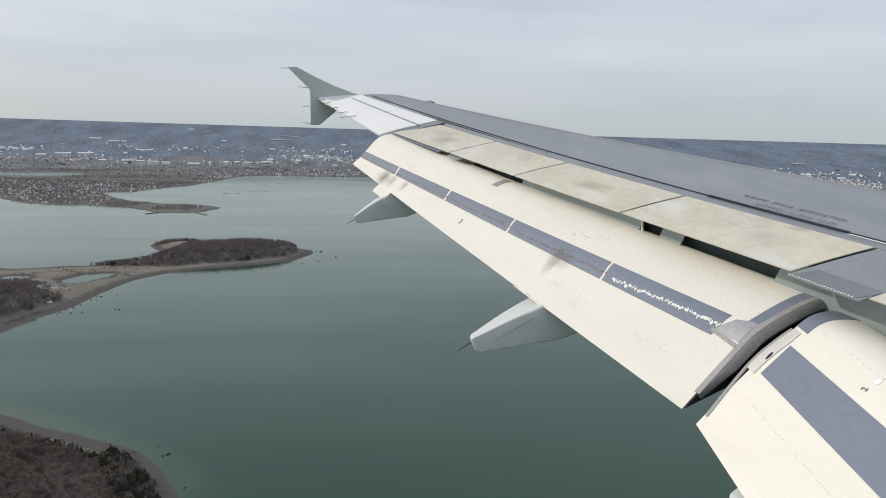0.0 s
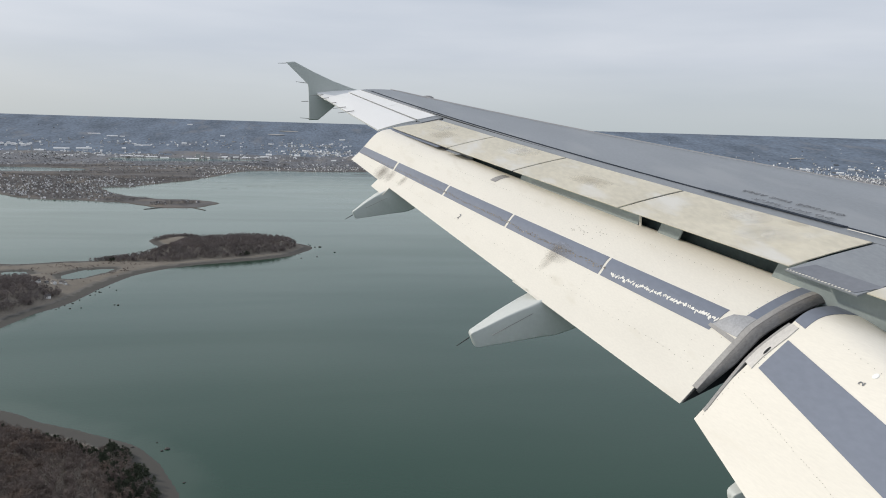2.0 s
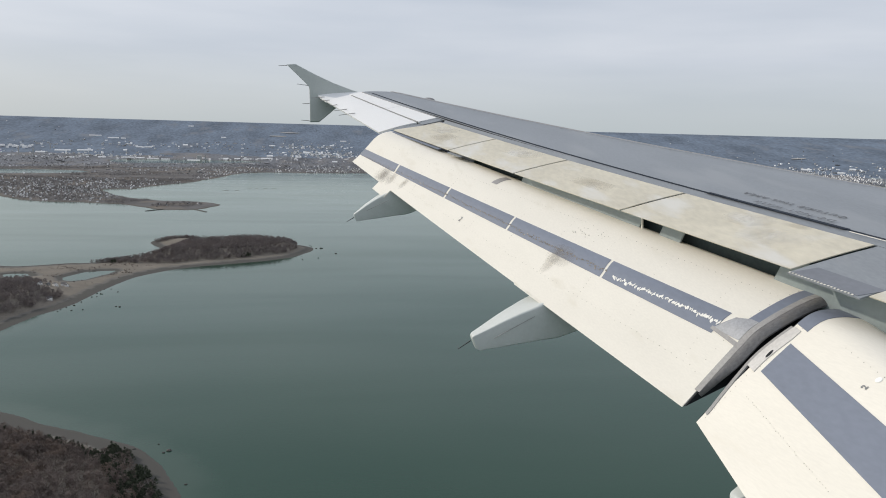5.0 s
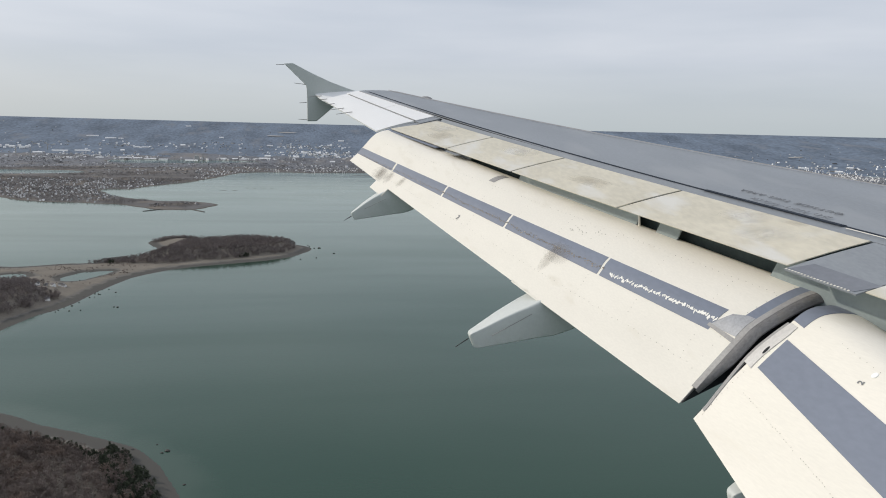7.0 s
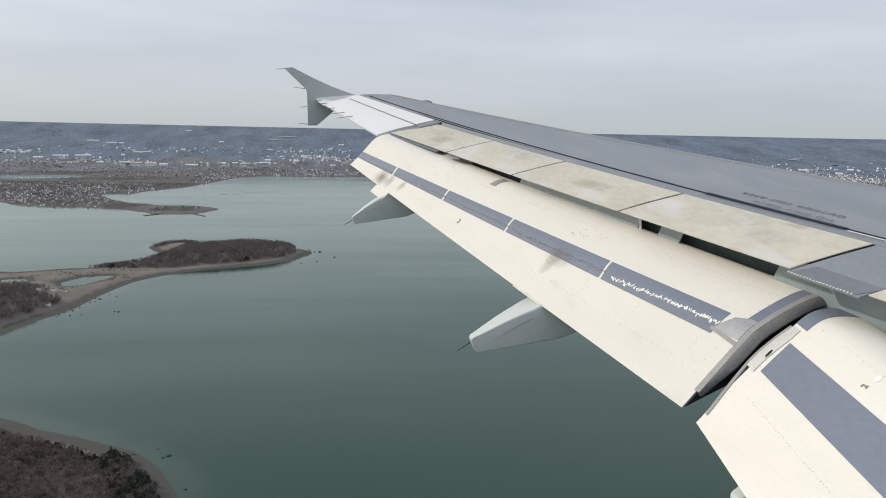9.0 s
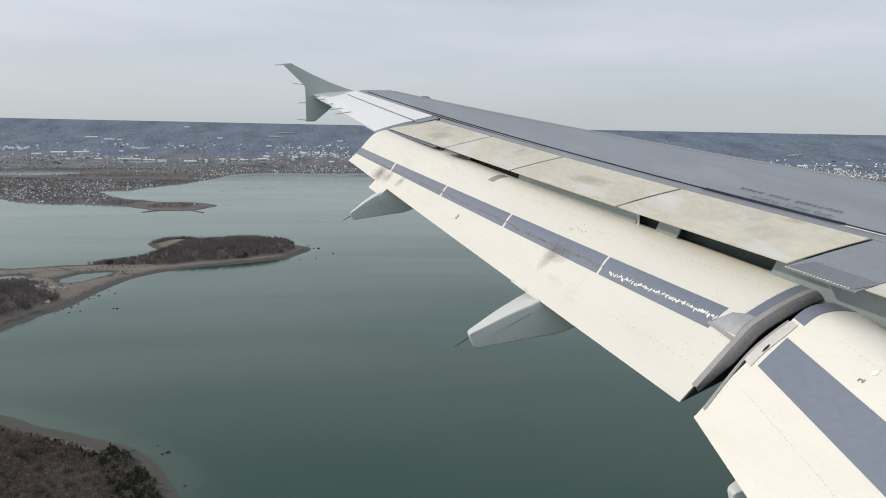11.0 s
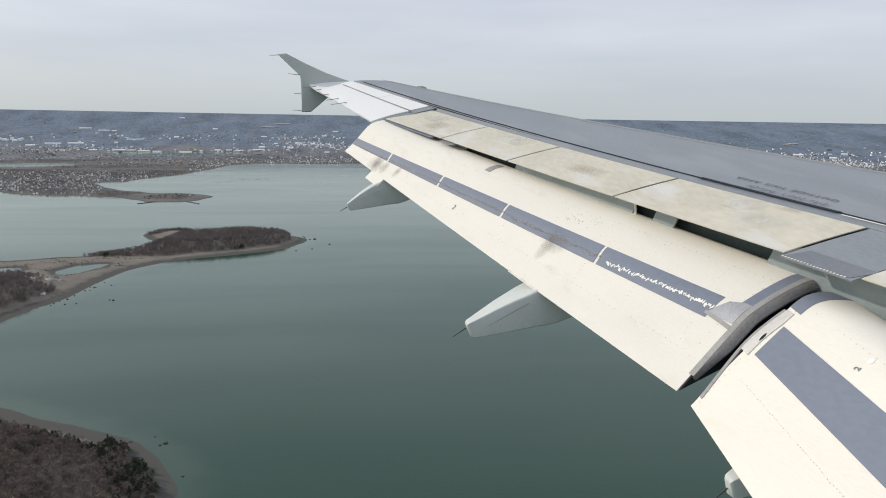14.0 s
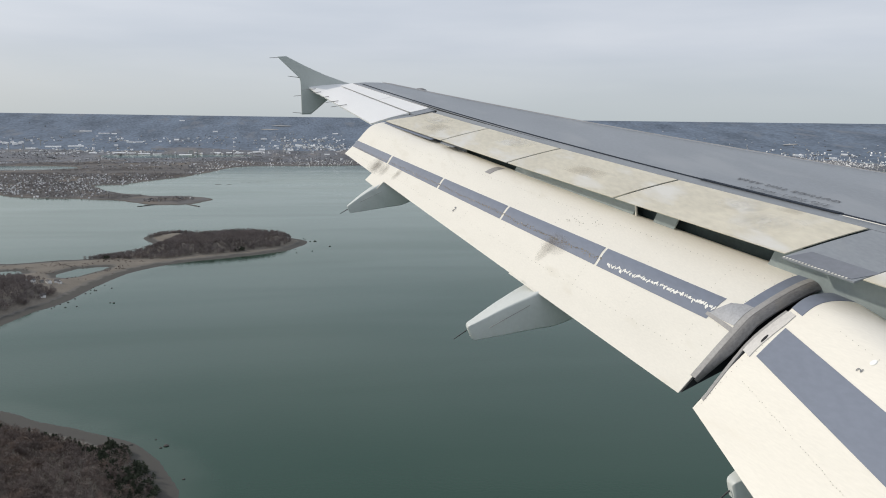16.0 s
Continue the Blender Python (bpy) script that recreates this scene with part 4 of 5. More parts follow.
tagged(terrain("mainland_ground", xs, ys, lambda x, y: lowered(x, y, 0.4), MID_GROUND, -15, lambda x, y: (far_edge(x, y) > 2770) & (far_edge(x, y) < 3620)), "mainland of bare woods and towns, greyed in colour for haze", "land", "", "structure")
# farthest zone of land, its colour blued to stand for haze
tagged(terrain("far_woodland", np.arange(-3600, 4600, 24), np.arange(1500, 5100, 24), lambda x, y: lowered(x, y, 0.8), FAR_GROUND, -15, lambda x, y: (far_edge(x, y) > 3560) & (np.hypot(x, y) < 4930)), "far woodland rising to the horizon, haze put into its blue-grey colour", "land", "", "structure")


# ---- trees and houses ----
rng = np.random.default_rng(7)


def scatter(n, x0, x1, y0, y1, keep):
    x, y = rng.uniform(x0, x1, n), rng.uniform(y0, y1, n)
    ok = keep(x, y)
    return x[ok], y[ok]


def wood(name, x, y, z, tall, wide, twigs, twig, mat, label, category="trees", cone=False, flat=1.0, blade=0.22):
    """Many small trees in one mesh: each a tapered trunk and a loose crown of thin twig blades with gaps."""
    n = len(x)
    tall = tall * rng.uniform(0.7, 1.2, n)
    wide = wide * rng.uniform(0.75, 1.25, n)
    base = np.stack([x, y, z], 1)
    # crown
    a, r = rng.uniform(0, 2 * np.pi, (n, twigs)), np.sqrt(rng.uniform(0.02, 1, (n, twigs)))
    h = rng.uniform(0.25, 1, (n, twigs))
    belly = (1 - h) * 1.2 + 0.08 if cone else np.sqrt(np.clip(1 - ((h - 0.6) / 0.42) ** 2, 0.05, 1))
    p = base[:, None] + np.stack([np.cos(a) * r * belly * wide[:, None] / 2, np.sin(a) * r * belly * wide[:, None] / 2, h * tall[:, None]], -1)
    lean = np.stack([np.cos(a) * 0.8, np.sin(a) * 0.8, rng.uniform(-0.1 if cone else 0.3, 1.0, (n, twigs)) * (0.3 if cone else 1)], -1) + rng.normal(0, 0.3, (n, twigs, 3))
    lean[..., 2] *= flat
    lean /= np.linalg.norm(lean, axis=-1, keepdims=True)
    side = np.cross(lean, rng.normal(0, 1, (n, twigs, 3)) * np.array([flat, flat, 1.0]))
    side /= np.linalg.norm(side, axis=-1, keepdims=True)
    size = twig * rng.uniform(0.6, 1.4, (n, twigs, 1))
    tri = np.stack([p - lean * size * 0.5 - side * size * blade, p - lean * size * 0.5 + side * size * blade, p + lean * size * 0.6], 2).reshape(-1, 3)
    # trunks: three-sided, tapered
    ang = np.arange(3) * 2 * np.pi / 3
    foot = base[:, None] + np.stack([np.cos(ang) * 0.035, np.sin(ang) * 0.035, ang * 0 - 0.1], 1)[None] * np.stack([tall, tall, np.ones(n)], 1)[:, None]
    top = base + np.stack([tall * 0, tall * 0, tall * 0.8], 1)
    f = np.concatenate([foot, top[:, None]], 1)
    trunk = f[:, [0, 1, 3, 1, 2, 3, 2, 0, 3]].reshape(-1, 3)
    v = np.concatenate([tri, trunk])
    me = bpy.data.meshes.new(name)
    me.vertices.add(len(v))
    me.vertices.foreach_set("co", v.astype(np.float32).ravel())
    m = len(v) // 3
    me.loops.add(m * 3)
    me.loops.foreach_set("vertex_index", np.arange(m * 3, dtype=np.int32))
    me.polygons.add(m)
    me.polygons.foreach_set("loop_start", np.arange(0, m * 3, 3, dtype=np.int32))
    me.update(calc_edges=True)
    me.materials.append(mat)
    return tagged(new(name, me), label, category, "", "stuff")


def isle_wooded(x, y):
    sd, ahead = shore_distance(x, y, ISLE), shore_distance(x, y + 9, ISLE)
    near = (hill(x, y, -175, 290, 125, 122) < 1 + 0.12 * wobble(x, y, 12)) & (y < 398 + 5 * wobble(x, y, 8)) & (sd > 8 + 1.5 * wobble(x, y, 10)) & ((ahead > 12) | (x > -92))
    mid = (hill(x, y, -268, 662, 62, 84) < 1 + 0.12 * wobble(x, y, 10)) & (sd > 18 + 3 * wobble(x, y, 8))
    far = (hill(x, y, -108, 926, 138, 52, 0.50) < 1 + 0.10 * wobble(x, y, 12)) & (sd > 19 + 2 * wobble(x, y, 7)) & ~((hill(x, y, -172, 985, 30, 36) < 1 + 0.3 * wobble(x, y, 9)))
    tail = (hill(x, y, -205, 868, 30, 9, 0.55) < 1 + 0.2 * wobble(x, y, 6)) & (sd > 5)
    hook = (hill(x, y, -168, 1022, 34, 11, 0.35) < 1 + 0.3 * wobble(x, y, 6)) & (sd > 6)
    spit = (hill(x, y, -410, 862, 46, 8, -0.15) < 1) & (sd > 4)
    return (near | mid | far | tail | hook | spit) & (hill(x, y, -226, 709, 17, 17) > 1) & (hill(x, y, -262, 590, 12, 7) > 1)


x, y = scatter(96000, -480, 10, 165, 1050, isle_wooded)
keep = rng.uniform(0, 1, len(x)) < np.where(y < 420, 0.9, 0.62)
x, y = x[keep], y[keep]
z = isle_height(x, y)[0]
edge = np.minimum(shore_distance(x, y, ISLE), 60)
pine = ((wobble(x, y, 22, 5.0) > 0.80) | ((edge < 22 + 8 * wobble(x, y, 9)) & (y < 400) & (x > -130))) & (rng.uniform(0, 1, len(x)) < 0.75)
for name, part_of, mat, label in (("near_woods", ~pine & (y < 500), BARE, "dense bare brown winter woods on the near hill"), ("hill_woods", ~pine & (y > 500), BARE_HAZED, "dense bare winter woods on the island hills, greyed in colour for haze")):
    wood(name, x[part_of], y[part_of], z[part_of], 4.4, 3.7, 105, 0.74, mat, label, blade=0.13)
wood("island_pines", x[pine], y[pine], z[pine], 3.9, 3.6, 80, 0.8, PINE, "dark green pines among the bare island woods", cone=True)
x, y = scatter(9000, -290, -150, 390, 570, lambda x, y: (shore_distance(x, y, ISLE) > 16) & (wobble(x, y, 9, 4.0) > 0.35))
keep = rng.uniform(0, 1, len(x)) < 0.22
wood("island_scrub", x[keep], y[keep], isle_height(x[keep], y[keep])[0], 1.3, 1.6, 24, 0.5, PINE, "dark scrub bushes on the dry grass neck", "bushes")
x, y = scatter(5000, -320, -160, 740, 870, lambda x, y: (shore_distance(x, y, ISLE) > 10) & (wobble(x, y, 8, 1.0) > 0.2) & (isle_height(x, y)[0] > 0.6))
keep = rng.uniform(0, 1, len(x)) < 0.3
wood("flats_scrub", x[keep], y[keep], isle_height(x[keep], y[keep])[0], 0.9, 1.5, 20, 0.5, BARE, "low brown scrub on the sand flats", "bushes")


def houses(name, x, y, z, w, d, h, turn, label, category="houses", flat=0.0, wall=None):
    """Small gabled houses (or flat-roofed sheds) in one mesh, walls and roofs in their own colours."""
    n = len(x)
    gable = np.where((rng.uniform(0, 1, n) < flat) | (w > 6), 0.02, 0.45)
    t = np.array([(-.5, -.5, -.3), (.5, -.5, -.3), (.5, .5, -.3), (-.5, .5, -.3), (-.5, -.5, 1), (.5, -.5, 1), (.5, .5, 1), (-.5, .5, 1)], float)
    roof = np.array([(-.55, -.56, .97), (.55, -.56, .97), (.55, .56, .97), (-.55, .56, .97), (0, -.56, 1), (0, .56, 1)], float)
    c, s = np.cos(turn)[:, None], np.sin(turn)[:, None]

    def put(v, up=None):
        px, py, pz = v[:, 0] * w[:, None], v[:, 1] * d[:, None], v[:, 2] * h[:, None]
        if up is not None:
            pz = pz + up
        return np.stack([x[:, None] + px * c - py * s, y[:, None] + px * s + py * c, z[:, None] + pz], -1)
    up = np.zeros((n, 6))
    up[:, 4:] = (gable * np.minimum(w, d))[:, None]
    walls, tops = put(t), put(roof, up)
    fw = np.array([(0, 1, 5, 4), (1, 2, 6, 5), (2, 3, 7, 6), (3, 0, 4, 7)])
    fr = [(0, 4, 5, 3), (4, 1, 2, 5)]
    ft = [(0, 1, 4), (2, 3, 5)]
    v = np.concatenate([walls.reshape(-1, 3), tops.reshape(-1, 3)])
    faces = (fw[None] + np.arange(n)[:, None, None] * 8).reshape(-1, 4).tolist()
    k = len(faces)
    for i in range(n):
        b = n * 8 + i * 6
        faces += [tuple(q + b for q in f) for f in fr + ft]
    me = bpy.data.meshes.new(name)
    me.from_pydata(v.tolist(), [], faces)
    me.materials.append(wall or WALLS)
    me.materials.append(ROOFS)
    idx = np.zeros(len(faces), np.int32)
    idx[k:] = np.tile([1, 1, 0, 0], n)
    me.polygons.foreach_set("material_index", idx)
    return tagged(new(name, me), label, category, "", "stuff")


def main_land(x, y, least=12):
    return main_shore(x, y) > least


def streets(x0, x1, y0, y1, dx, dy, turn):
    """Plots along parallel streets that lie at a turn to the axes."""
    gx, gy = np.meshgrid(np.arange(x0, x1, dx), np.arange(y0, y1, dy))
    gx, gy = gx.ravel() + rng.normal(0, dx * 0.15, gx.size), gy.ravel() + rng.normal(0, dy * 0.10, gx.size)
    cx, cy = (x0 + x1) / 2, (y0 + y1) / 2
    return cx + (gx - cx) * math.cos(turn) - (gy - cy) * math.sin(turn), cy + (gx - cx) * math.sin(turn) + (gy - cy) * math.cos(turn)


# the peninsula's streets of houses
gx, gy = streets(-980, -180, 1400, 2360, 7.5, 19.0, 0.12)
sd = main_shore(gx, gy)
dense = np.where(gx < -385, 0.60, 0.0) * np.clip((2180 - gy) / 160, 0, 1) * np.clip(0.75 + 0.6 * wobble(gx, gy, 60, 1.0), 0.1, 1)
dense = dense + 0.55 * np.exp(-sd / 22) * (gy > 1600) + 0.10 * (gy > 2180) * np.clip(wobble(gx, gy, 70, 4.0), 0, 1)
ok = main_land(gx, gy, 9) & (rng.uniform(0, 1, gx.size) < dense)
gx, gy = gx[ok], gy[ok]
n = len(gx)
houses("peninsula_houses", gx, gy, main_height(gx, gy)[0], rng.uniform(2.0, 3.2, n), rng.uniform(2.4, 3.9, n), rng.uniform(1.7, 2.5, n), rng.normal(0.15, 0.12, n) + (rng.uniform(0, 1, n) < 0.4) * 1.57, "close rows of pale gabled houses on the peninsula", wall=PALE_WALLS)
gx, gy = scatter(500, -290, -200, 1430, 1550, lambda x, y: (main_shore(x, y) > 14) & (wobble(x, y, 14, 3.0) > 0.3))
keep = rng.uniform(0, 1, len(gx)) < 0.10
gx, gy = gx[keep], gy[keep]
n = len(gx)
houses("point_houses", gx, gy, main_height(gx, gy)[0], rng.uniform(2, 4, n), rng.uniform(2, 4, n), rng.uniform(1.6, 2.8, n), rng.uniform(0, 3, n), "few weathered buildings on the bare point")
x, y = scatter(60000, -980, -180, 1400, 2700, lambda x, y: main_land(x, y, 11))
inland = np.where(y > 2180, 0.03 + 0.5 * np.clip(wobble(x * 0.4, y, 60, 6.0), 0, 1), 0.55 + 0.35 * wobble(x, y, 40, 2.0))
inland = np.where((x > -385) & (y < 1610), 0.75 * (wobble(x, y, 22, 4.0) > 0.1), inland)
keep = rng.uniform(0, 1, len(x)) < inland
wood("peninsula_trees", x[keep], y[keep], main_height(x[keep], y[keep])[0], 3.6, 3.6, 18, 1.1, STREET, "bare street trees between the peninsula houses", flat=0.2)

# rows of houses along the bay's far shore
x, y = streets(-330, 1300, 2230, 2900, 9.0, 16.0, 0.05)
sd = main_shore(x, y)
keep = (sd > 9) & (rng.uniform(0, 1, len(x)) < np.where(sd < 100, 0.42, 0.05 + 0.12 * (sd < 260)) * np.clip(0.8 + 0.7 * wobble(x, y, 50, 2.0), 0, 1))
x, y = x[keep], y[keep]
n = len(x)
houses("shore_houses", x, y, main_height(x, y)[0], rng.uniform(2.0, 3.4, n), rng.uniform(2.4, 4.0, n), rng.uniform(1.8, 2.8, n), rng.normal(0.1, 0.3, n), "rows of white houses along the far shore", wall=PALE_WALLS)
x, y = scatter(26000, -330, 1300, 2230, 3000, lambda x, y: main_land(x, y, 12))
keep = rng.uniform(0, 1, len(x)) < 0.30 + 0.25 * wobble(x, y, 60, 3.0)
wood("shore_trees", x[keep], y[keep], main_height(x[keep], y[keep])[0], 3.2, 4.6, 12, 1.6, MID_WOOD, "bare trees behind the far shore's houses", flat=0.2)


def around(bearing, far, spread, deep, n):
    """A loose cluster of spots about a bearing and a distance."""
    b, d = rng.normal(bearing, spread, n), rng.normal(far, deep, n)
    x, y = d * np.sin(b), d * np.cos(b)
    ok = main_land(x, y, 15) & (d < 4700)
    return x[ok], y[ok]


# bright blocks and sheds clustered behind the harbour and in the far towns
for bearing, far, spread, deep, n, small, large in ((0.012, 3720, 0.028, 70, 190, 4, 10), (-0.07, 3450, 0.04, 40, 70, 4, 13), (-0.27, 3560, 0.05, 80, 110, 3, 11), (-0.005, 3960, 0.03, 40, 60, 4, 12), (-0.21, 3950, 0.07, 80, 70, 4, 12),
                                                   (0.655, 3440, 0.035, 130, 360, 1.8, 3.4), (0.60, 3560, 0.04, 80, 100, 1.8, 3.4), (0.63, 3800, 0.05, 60, 60, 4, 9), (0.25, 3000, 0.12, 200, 200, 3, 8)):
    x, y = around(bearing, far, spread, deep, n)
    n = len(x)
    houses("town_blocks", x, y, main_height(x, y)[0], rng.uniform(small, large, n), rng.uniform(small, large * 0.7, n), rng.uniform(2.4, 5.5, n), rng.normal(0.2, 0.3, n), "cluster of pale blocks and houses in a far town", "buildings", 0.6, PALE_WALLS)

# scattered houses and woods of the mainland
x, y = scatter(90000, -2600, 3800, 2340, 4900, lambda x, y: main_land(x, y, 15) & (np.abs(np.arctan2(x, y) - 0.17) < 0.66))
d = np.hypot(x, y)
town = np.clip(0.35 + 0.7 * wobble(x, y, 260, 2.0) + 0.6 * wobble(x, y, 90, 5.0), 0, 1) * np.clip((4350 - d) / 1100, 0.03, 1)
keep = (rng.uniform(0, 1, len(x)) < 0.16 * town) & (d < 4750)
x2, y2 = x[keep], y[keep]
n = len(x2)
big = rng.uniform(0, 1, n) < 0.05
houses("town_buildings", x2, y2, main_height(x2, y2)[0], np.where(big, rng.uniform(9, 24, n), rng.uniform(2.4, 4.8, n)), np.where(big, rng.uniform(6, 12, n), rng.uniform(2.4, 4.8, n)), np.where(big, rng.uniform(2, 3.4, n), rng.uniform(1.8, 3.0, n)), rng.uniform(0, 3.14, n), "scattered pale houses and blocks of the far towns", "buildings", 0.35)
keep = (rng.uniform(0, 1, len(x)) < 0.42) & (far_edge(x, y) < 3500) & ((np.arctan2(x, y) > 0.0) | (d > 2700)) & ((shore_distance(x, y, LAGOON) < -70) | (y > 3330))
x3, y3 = x[keep], y[keep]
wood("mainland_woods", x3, y3, main_height(x3, y3)[0], 2.6, 9.0, 12, 2.6, MID_WOOD, "bare woods of the mainland, greyed in colour for haze", flat=0.12)


# ---- single things on the land ----
def isle_z(x, y):
    return float(isle_height(np.array([float(x)]), np.array([float(y)]))[0][0])


def main_z(x, y):
    return float(main_height(np.array([float(x)]), np.array([float(y)]))[0][0])


def box(x0, x1, y0, y1, z0, z1):
    return loft([[Vector((x, y, z)) for x, y in ((x0, y0), (x1, y0), (x1, y1), (x0, y1))] for z in (z0, z1)])


GLASS_DARK = material("dark_window_glass", (0.03, 0.035, 0.04), 0.15, spread=0.1)
CLAPBOARD = material("white_clapboard", (0.78, 0.77, 0.75), 0.7, spread=0.12, scale=0.5, fine=6)
GREY_WALL = material("grey_shingle_wall", (0.30, 0.29, 0.27), 0.8, spread=0.2, scale=0.5, fine=6)
DARK_ROOF = material("dark_shingle_roof", (0.11, 0.105, 0.105), 0.85, spread=0.25, scale=0.7, fine=5)
PALE_ROOF = material("pale_membrane_roof", (0.85, 0.85, 0.84), 0.6, spread=0.12, scale=0.05, fine=0.5)


def cottage(x, y, w, d, h, turn, wall, colour):
    ob = thing("cottage", (x, y, isle_z(x, y) - 0.1), colour + " wooden cottage with a dark gabled roof among bare trees", "house", "cottages on the island")
    ob.rotation_euler.z = turn
    part("wall", box(-w / 2, w / 2, -d / 2, d / 2, -0.4, h), wall, ob, "", False)
    rise, o = w * 0.38, 0.16
    ends = []
    for yy in (-d / 2 - o, d / 2 + o):
        ends.append([Vector((-w / 2 - o, yy, h - 0.06)), Vector((0, yy, h + rise)), Vector((w / 2 + o, yy, h - 0.06)), Vector((w / 2 + o, yy, h + 0.04)), Vector((0, yy, h + rise + 0.12)), Vector((-w / 2 - o, yy, h + 0.04))])
    part("roof", loft(ends), DARK_ROOF, ob, "dark shingled gable roof", False)
    gable = loft([[Vector((-w / 2, yy, h - 0.02)), Vector((0, yy, h + rise - 0.02)), Vector((w / 2, yy, h - 0.02))] for yy in (-d / 2, d / 2)])
    part("gable", gable, wall, ob, "", False)
    for side in (-1, 1):
        for k in (-0.25, 0.25):
            part("window", box(k * w - 0.16, k * w + 0.16, side * (d / 2 + 0.01) - 0.02, side * (d / 2 + 0.01) + 0.02, 0.5, 1.0), GLASS_DARK, ob, "dark window pane", False)
    part("chimney", box(0.2, 0.45, -0.15, 0.15, h, h + rise + 0.45), GREY_WALL, ob, "grey brick chimney", False)


for i, (x, y, s, pale) in enumerate(((-321, 665, 1.0, 1), (-309, 630, 0.9, 1), (-297, 614, 0.8, 0), (-291, 601, 1.0, 1), (-285, 589, 1.1, 0), (-274, 592, 0.9, 1), (-250, 598, 0.9, 0), (-244, 604, 1.2, 1), (-258, 588, 0.8, 0),
                                     (-236, 713, 1.1, 1), (-225, 719, 1.1, 1), (-220, 726, 1.0, 1), (-214, 667, 1.0, 1), (-230, 716, 0.8, 0), (-240, 710, 0.9, 0), (-217, 723, 0.8, 1))) :
    cottage(x, y, 3.0 * s, 4.2 * s, 1.9 * s, 0.7 * i, CLAPBOARD if pale else GREY_WALL, "white" if pale else "grey")


def boulder(x, y, z, r, label="dark wet boulder in the shallows", group="shore rocks"):
    bm = bmesh.new()
    bmesh.ops.create_icosphere(bm, subdivisions=2, radius=1)
    for v in bm.verts:
        k = 1 + 0.35 * noise.noise(v.co * 1.4 + Vector((x, y, 0)))
        v.co = Vector((v.co.x * r * k, v.co.y * r * 0.8 * k, v.co.z * r * 0.55 * k))
    ob = new("boulder", finish("boulder", bm, STONE, False))
    ob.location = (x, y, z)
    tagged(ob, label, "rock", group)


for x, y, r in ((-65, 353, 1.7), (-67, 351, 1.0), (-81, 356, 1.3), (-71, 361, 0.6), (-52, 317, 0.8), (12, 962, 2.6), (6, 961, 1.6), (29, 921, 1.8), (8, 889, 1.3), (-10, 879, 1.2), (-155, 650, 1.5), (-158, 651, 1.0), (-189, 639, 1.1), (-192, 657, 1.3),
                (-181, 641, 0.9), (-170, 709, 1.0), (-186, 703, 1.0), (-183, 690, 0.8), (-196, 650, 0.9), (-206, 628, 0.7), (0, 975, 1.4), (-2, 985, 1.2)):
    boulder(x, y, 0.1, r * 0.75)
# a broken line of stones along the tide mark under the hills
for k in range(44):
    t = k / 44
    x, y = (-205 + 26 * t, 632 + 92 * t) if k % 2 else (-120 + 112 * t, 838 + 72 * t)
    boulder(x + 5 * math.sin(k * 2.7), y + 4 * math.sin(k * 1.9), 0.12, 0.4 + 0.35 * abs(math.sin(k * 3.3)), "small dark stone at the tide line", "tide line stones")

# tracks on the neck
for pts, w in (([(-248, 553), (-246, 509), (-239, 481), (-230, 460), (-222, 446), (-205, 430)], 1.1), ([(-248, 553), (-252, 534), (-252, 518), (-245, 500)], 0.8), ([(-224, 446), (-236, 430), (-250, 420)], 1.0)):
    bm = bmesh.new()
    rows = []
    for (ax, ay), (bx, by) in zip(pts, pts[1:]):
        for k in range(8):
            t = k / 8
            x, y = ax + (bx - ax) * t, ay + (by - ay) * t
            d = Vector((by - ay, ax - bx, 0)).normalized()
            rows.append([Vector((x, y, 0)) + d * w * q for q in (-1, -0.4, 0.4, 1)])
    for r in rows:
        for p in r:
            p.z = isle_z(p.x, p.y) + 0.06
    bm = loft(rows, closed=False)
    tagged(new("sandy_track", finish("sandy_track", bm, TRACK)), "pale sandy footpath worn through dry grass", "path", "", "structure")

# the low stone jetty off the peninsula's tip
jetty = thing("jetty", (-215, 1400, 0), "long low dark stone jetty off the peninsula tip", "jetty")
for (ax, ay), (bx, by) in (((-280, 1376), (-254, 1412)), ((-254, 1412), (-207, 1414)), ((-207, 1414), (-179, 1370))):
    d = Vector((by - ay, ax - bx, 0)).normalized()
    rings = []
    for k in range(13):
        p = Vector((ax + (bx - ax) * k / 12 + 215, ay + (by - ay) * k / 12 - 1400, 0))
        h = 0.8 + 0.25 * noise.noise(p * 0.3)
        rings.append([p + d * 2.4 - Vector((0, 0, 0.5)), p + d * 1.2 + Vector((0, 0, h)), p - d * 1.2 + Vector((0, 0, h)), p - d * 2.4 - Vector((0, 0, 0.5))])
    part("stone_bank", loft(rings), STONE, jetty, "", False)


def site(bearing, drop):
    """Where the land lies along a bearing from the y axis, at a fall of drop metres in each metre below the eye."""
    far = np.arange(1500.0, 4860.0, 8.0)
    z = main_height(far * math.sin(bearing), far * math.cos(bearing))[0]
    hit = 150 - z < drop * far
    d = float(far[np.argmax(hit)]) if hit.any() else 4850.0
    return d * math.sin(bearing), d * math.cos(bearing)


def tank(x, y, r, h):
    z = main_z(x, y)
    ob = thing("storage_tank", (x, y, z - 0.5), "round white oil storage tank in a far harbour yard", "tank", "storage tanks")
    ring = lambda q, zz: [Vector((q * math.cos(k * math.pi / 12), q * math.sin(k * math.pi / 12), zz)) for k in range(24)]
    part("shell", loft([ring(r, 0), ring(r, h)]), TANK, ob)
    part("roof", loft([ring(r * 1.01, h), ring(r * 0.6, h + r * 0.12), ring(0.05, h + r * 0.16)]), TANK, ob, "shallow conical roof")


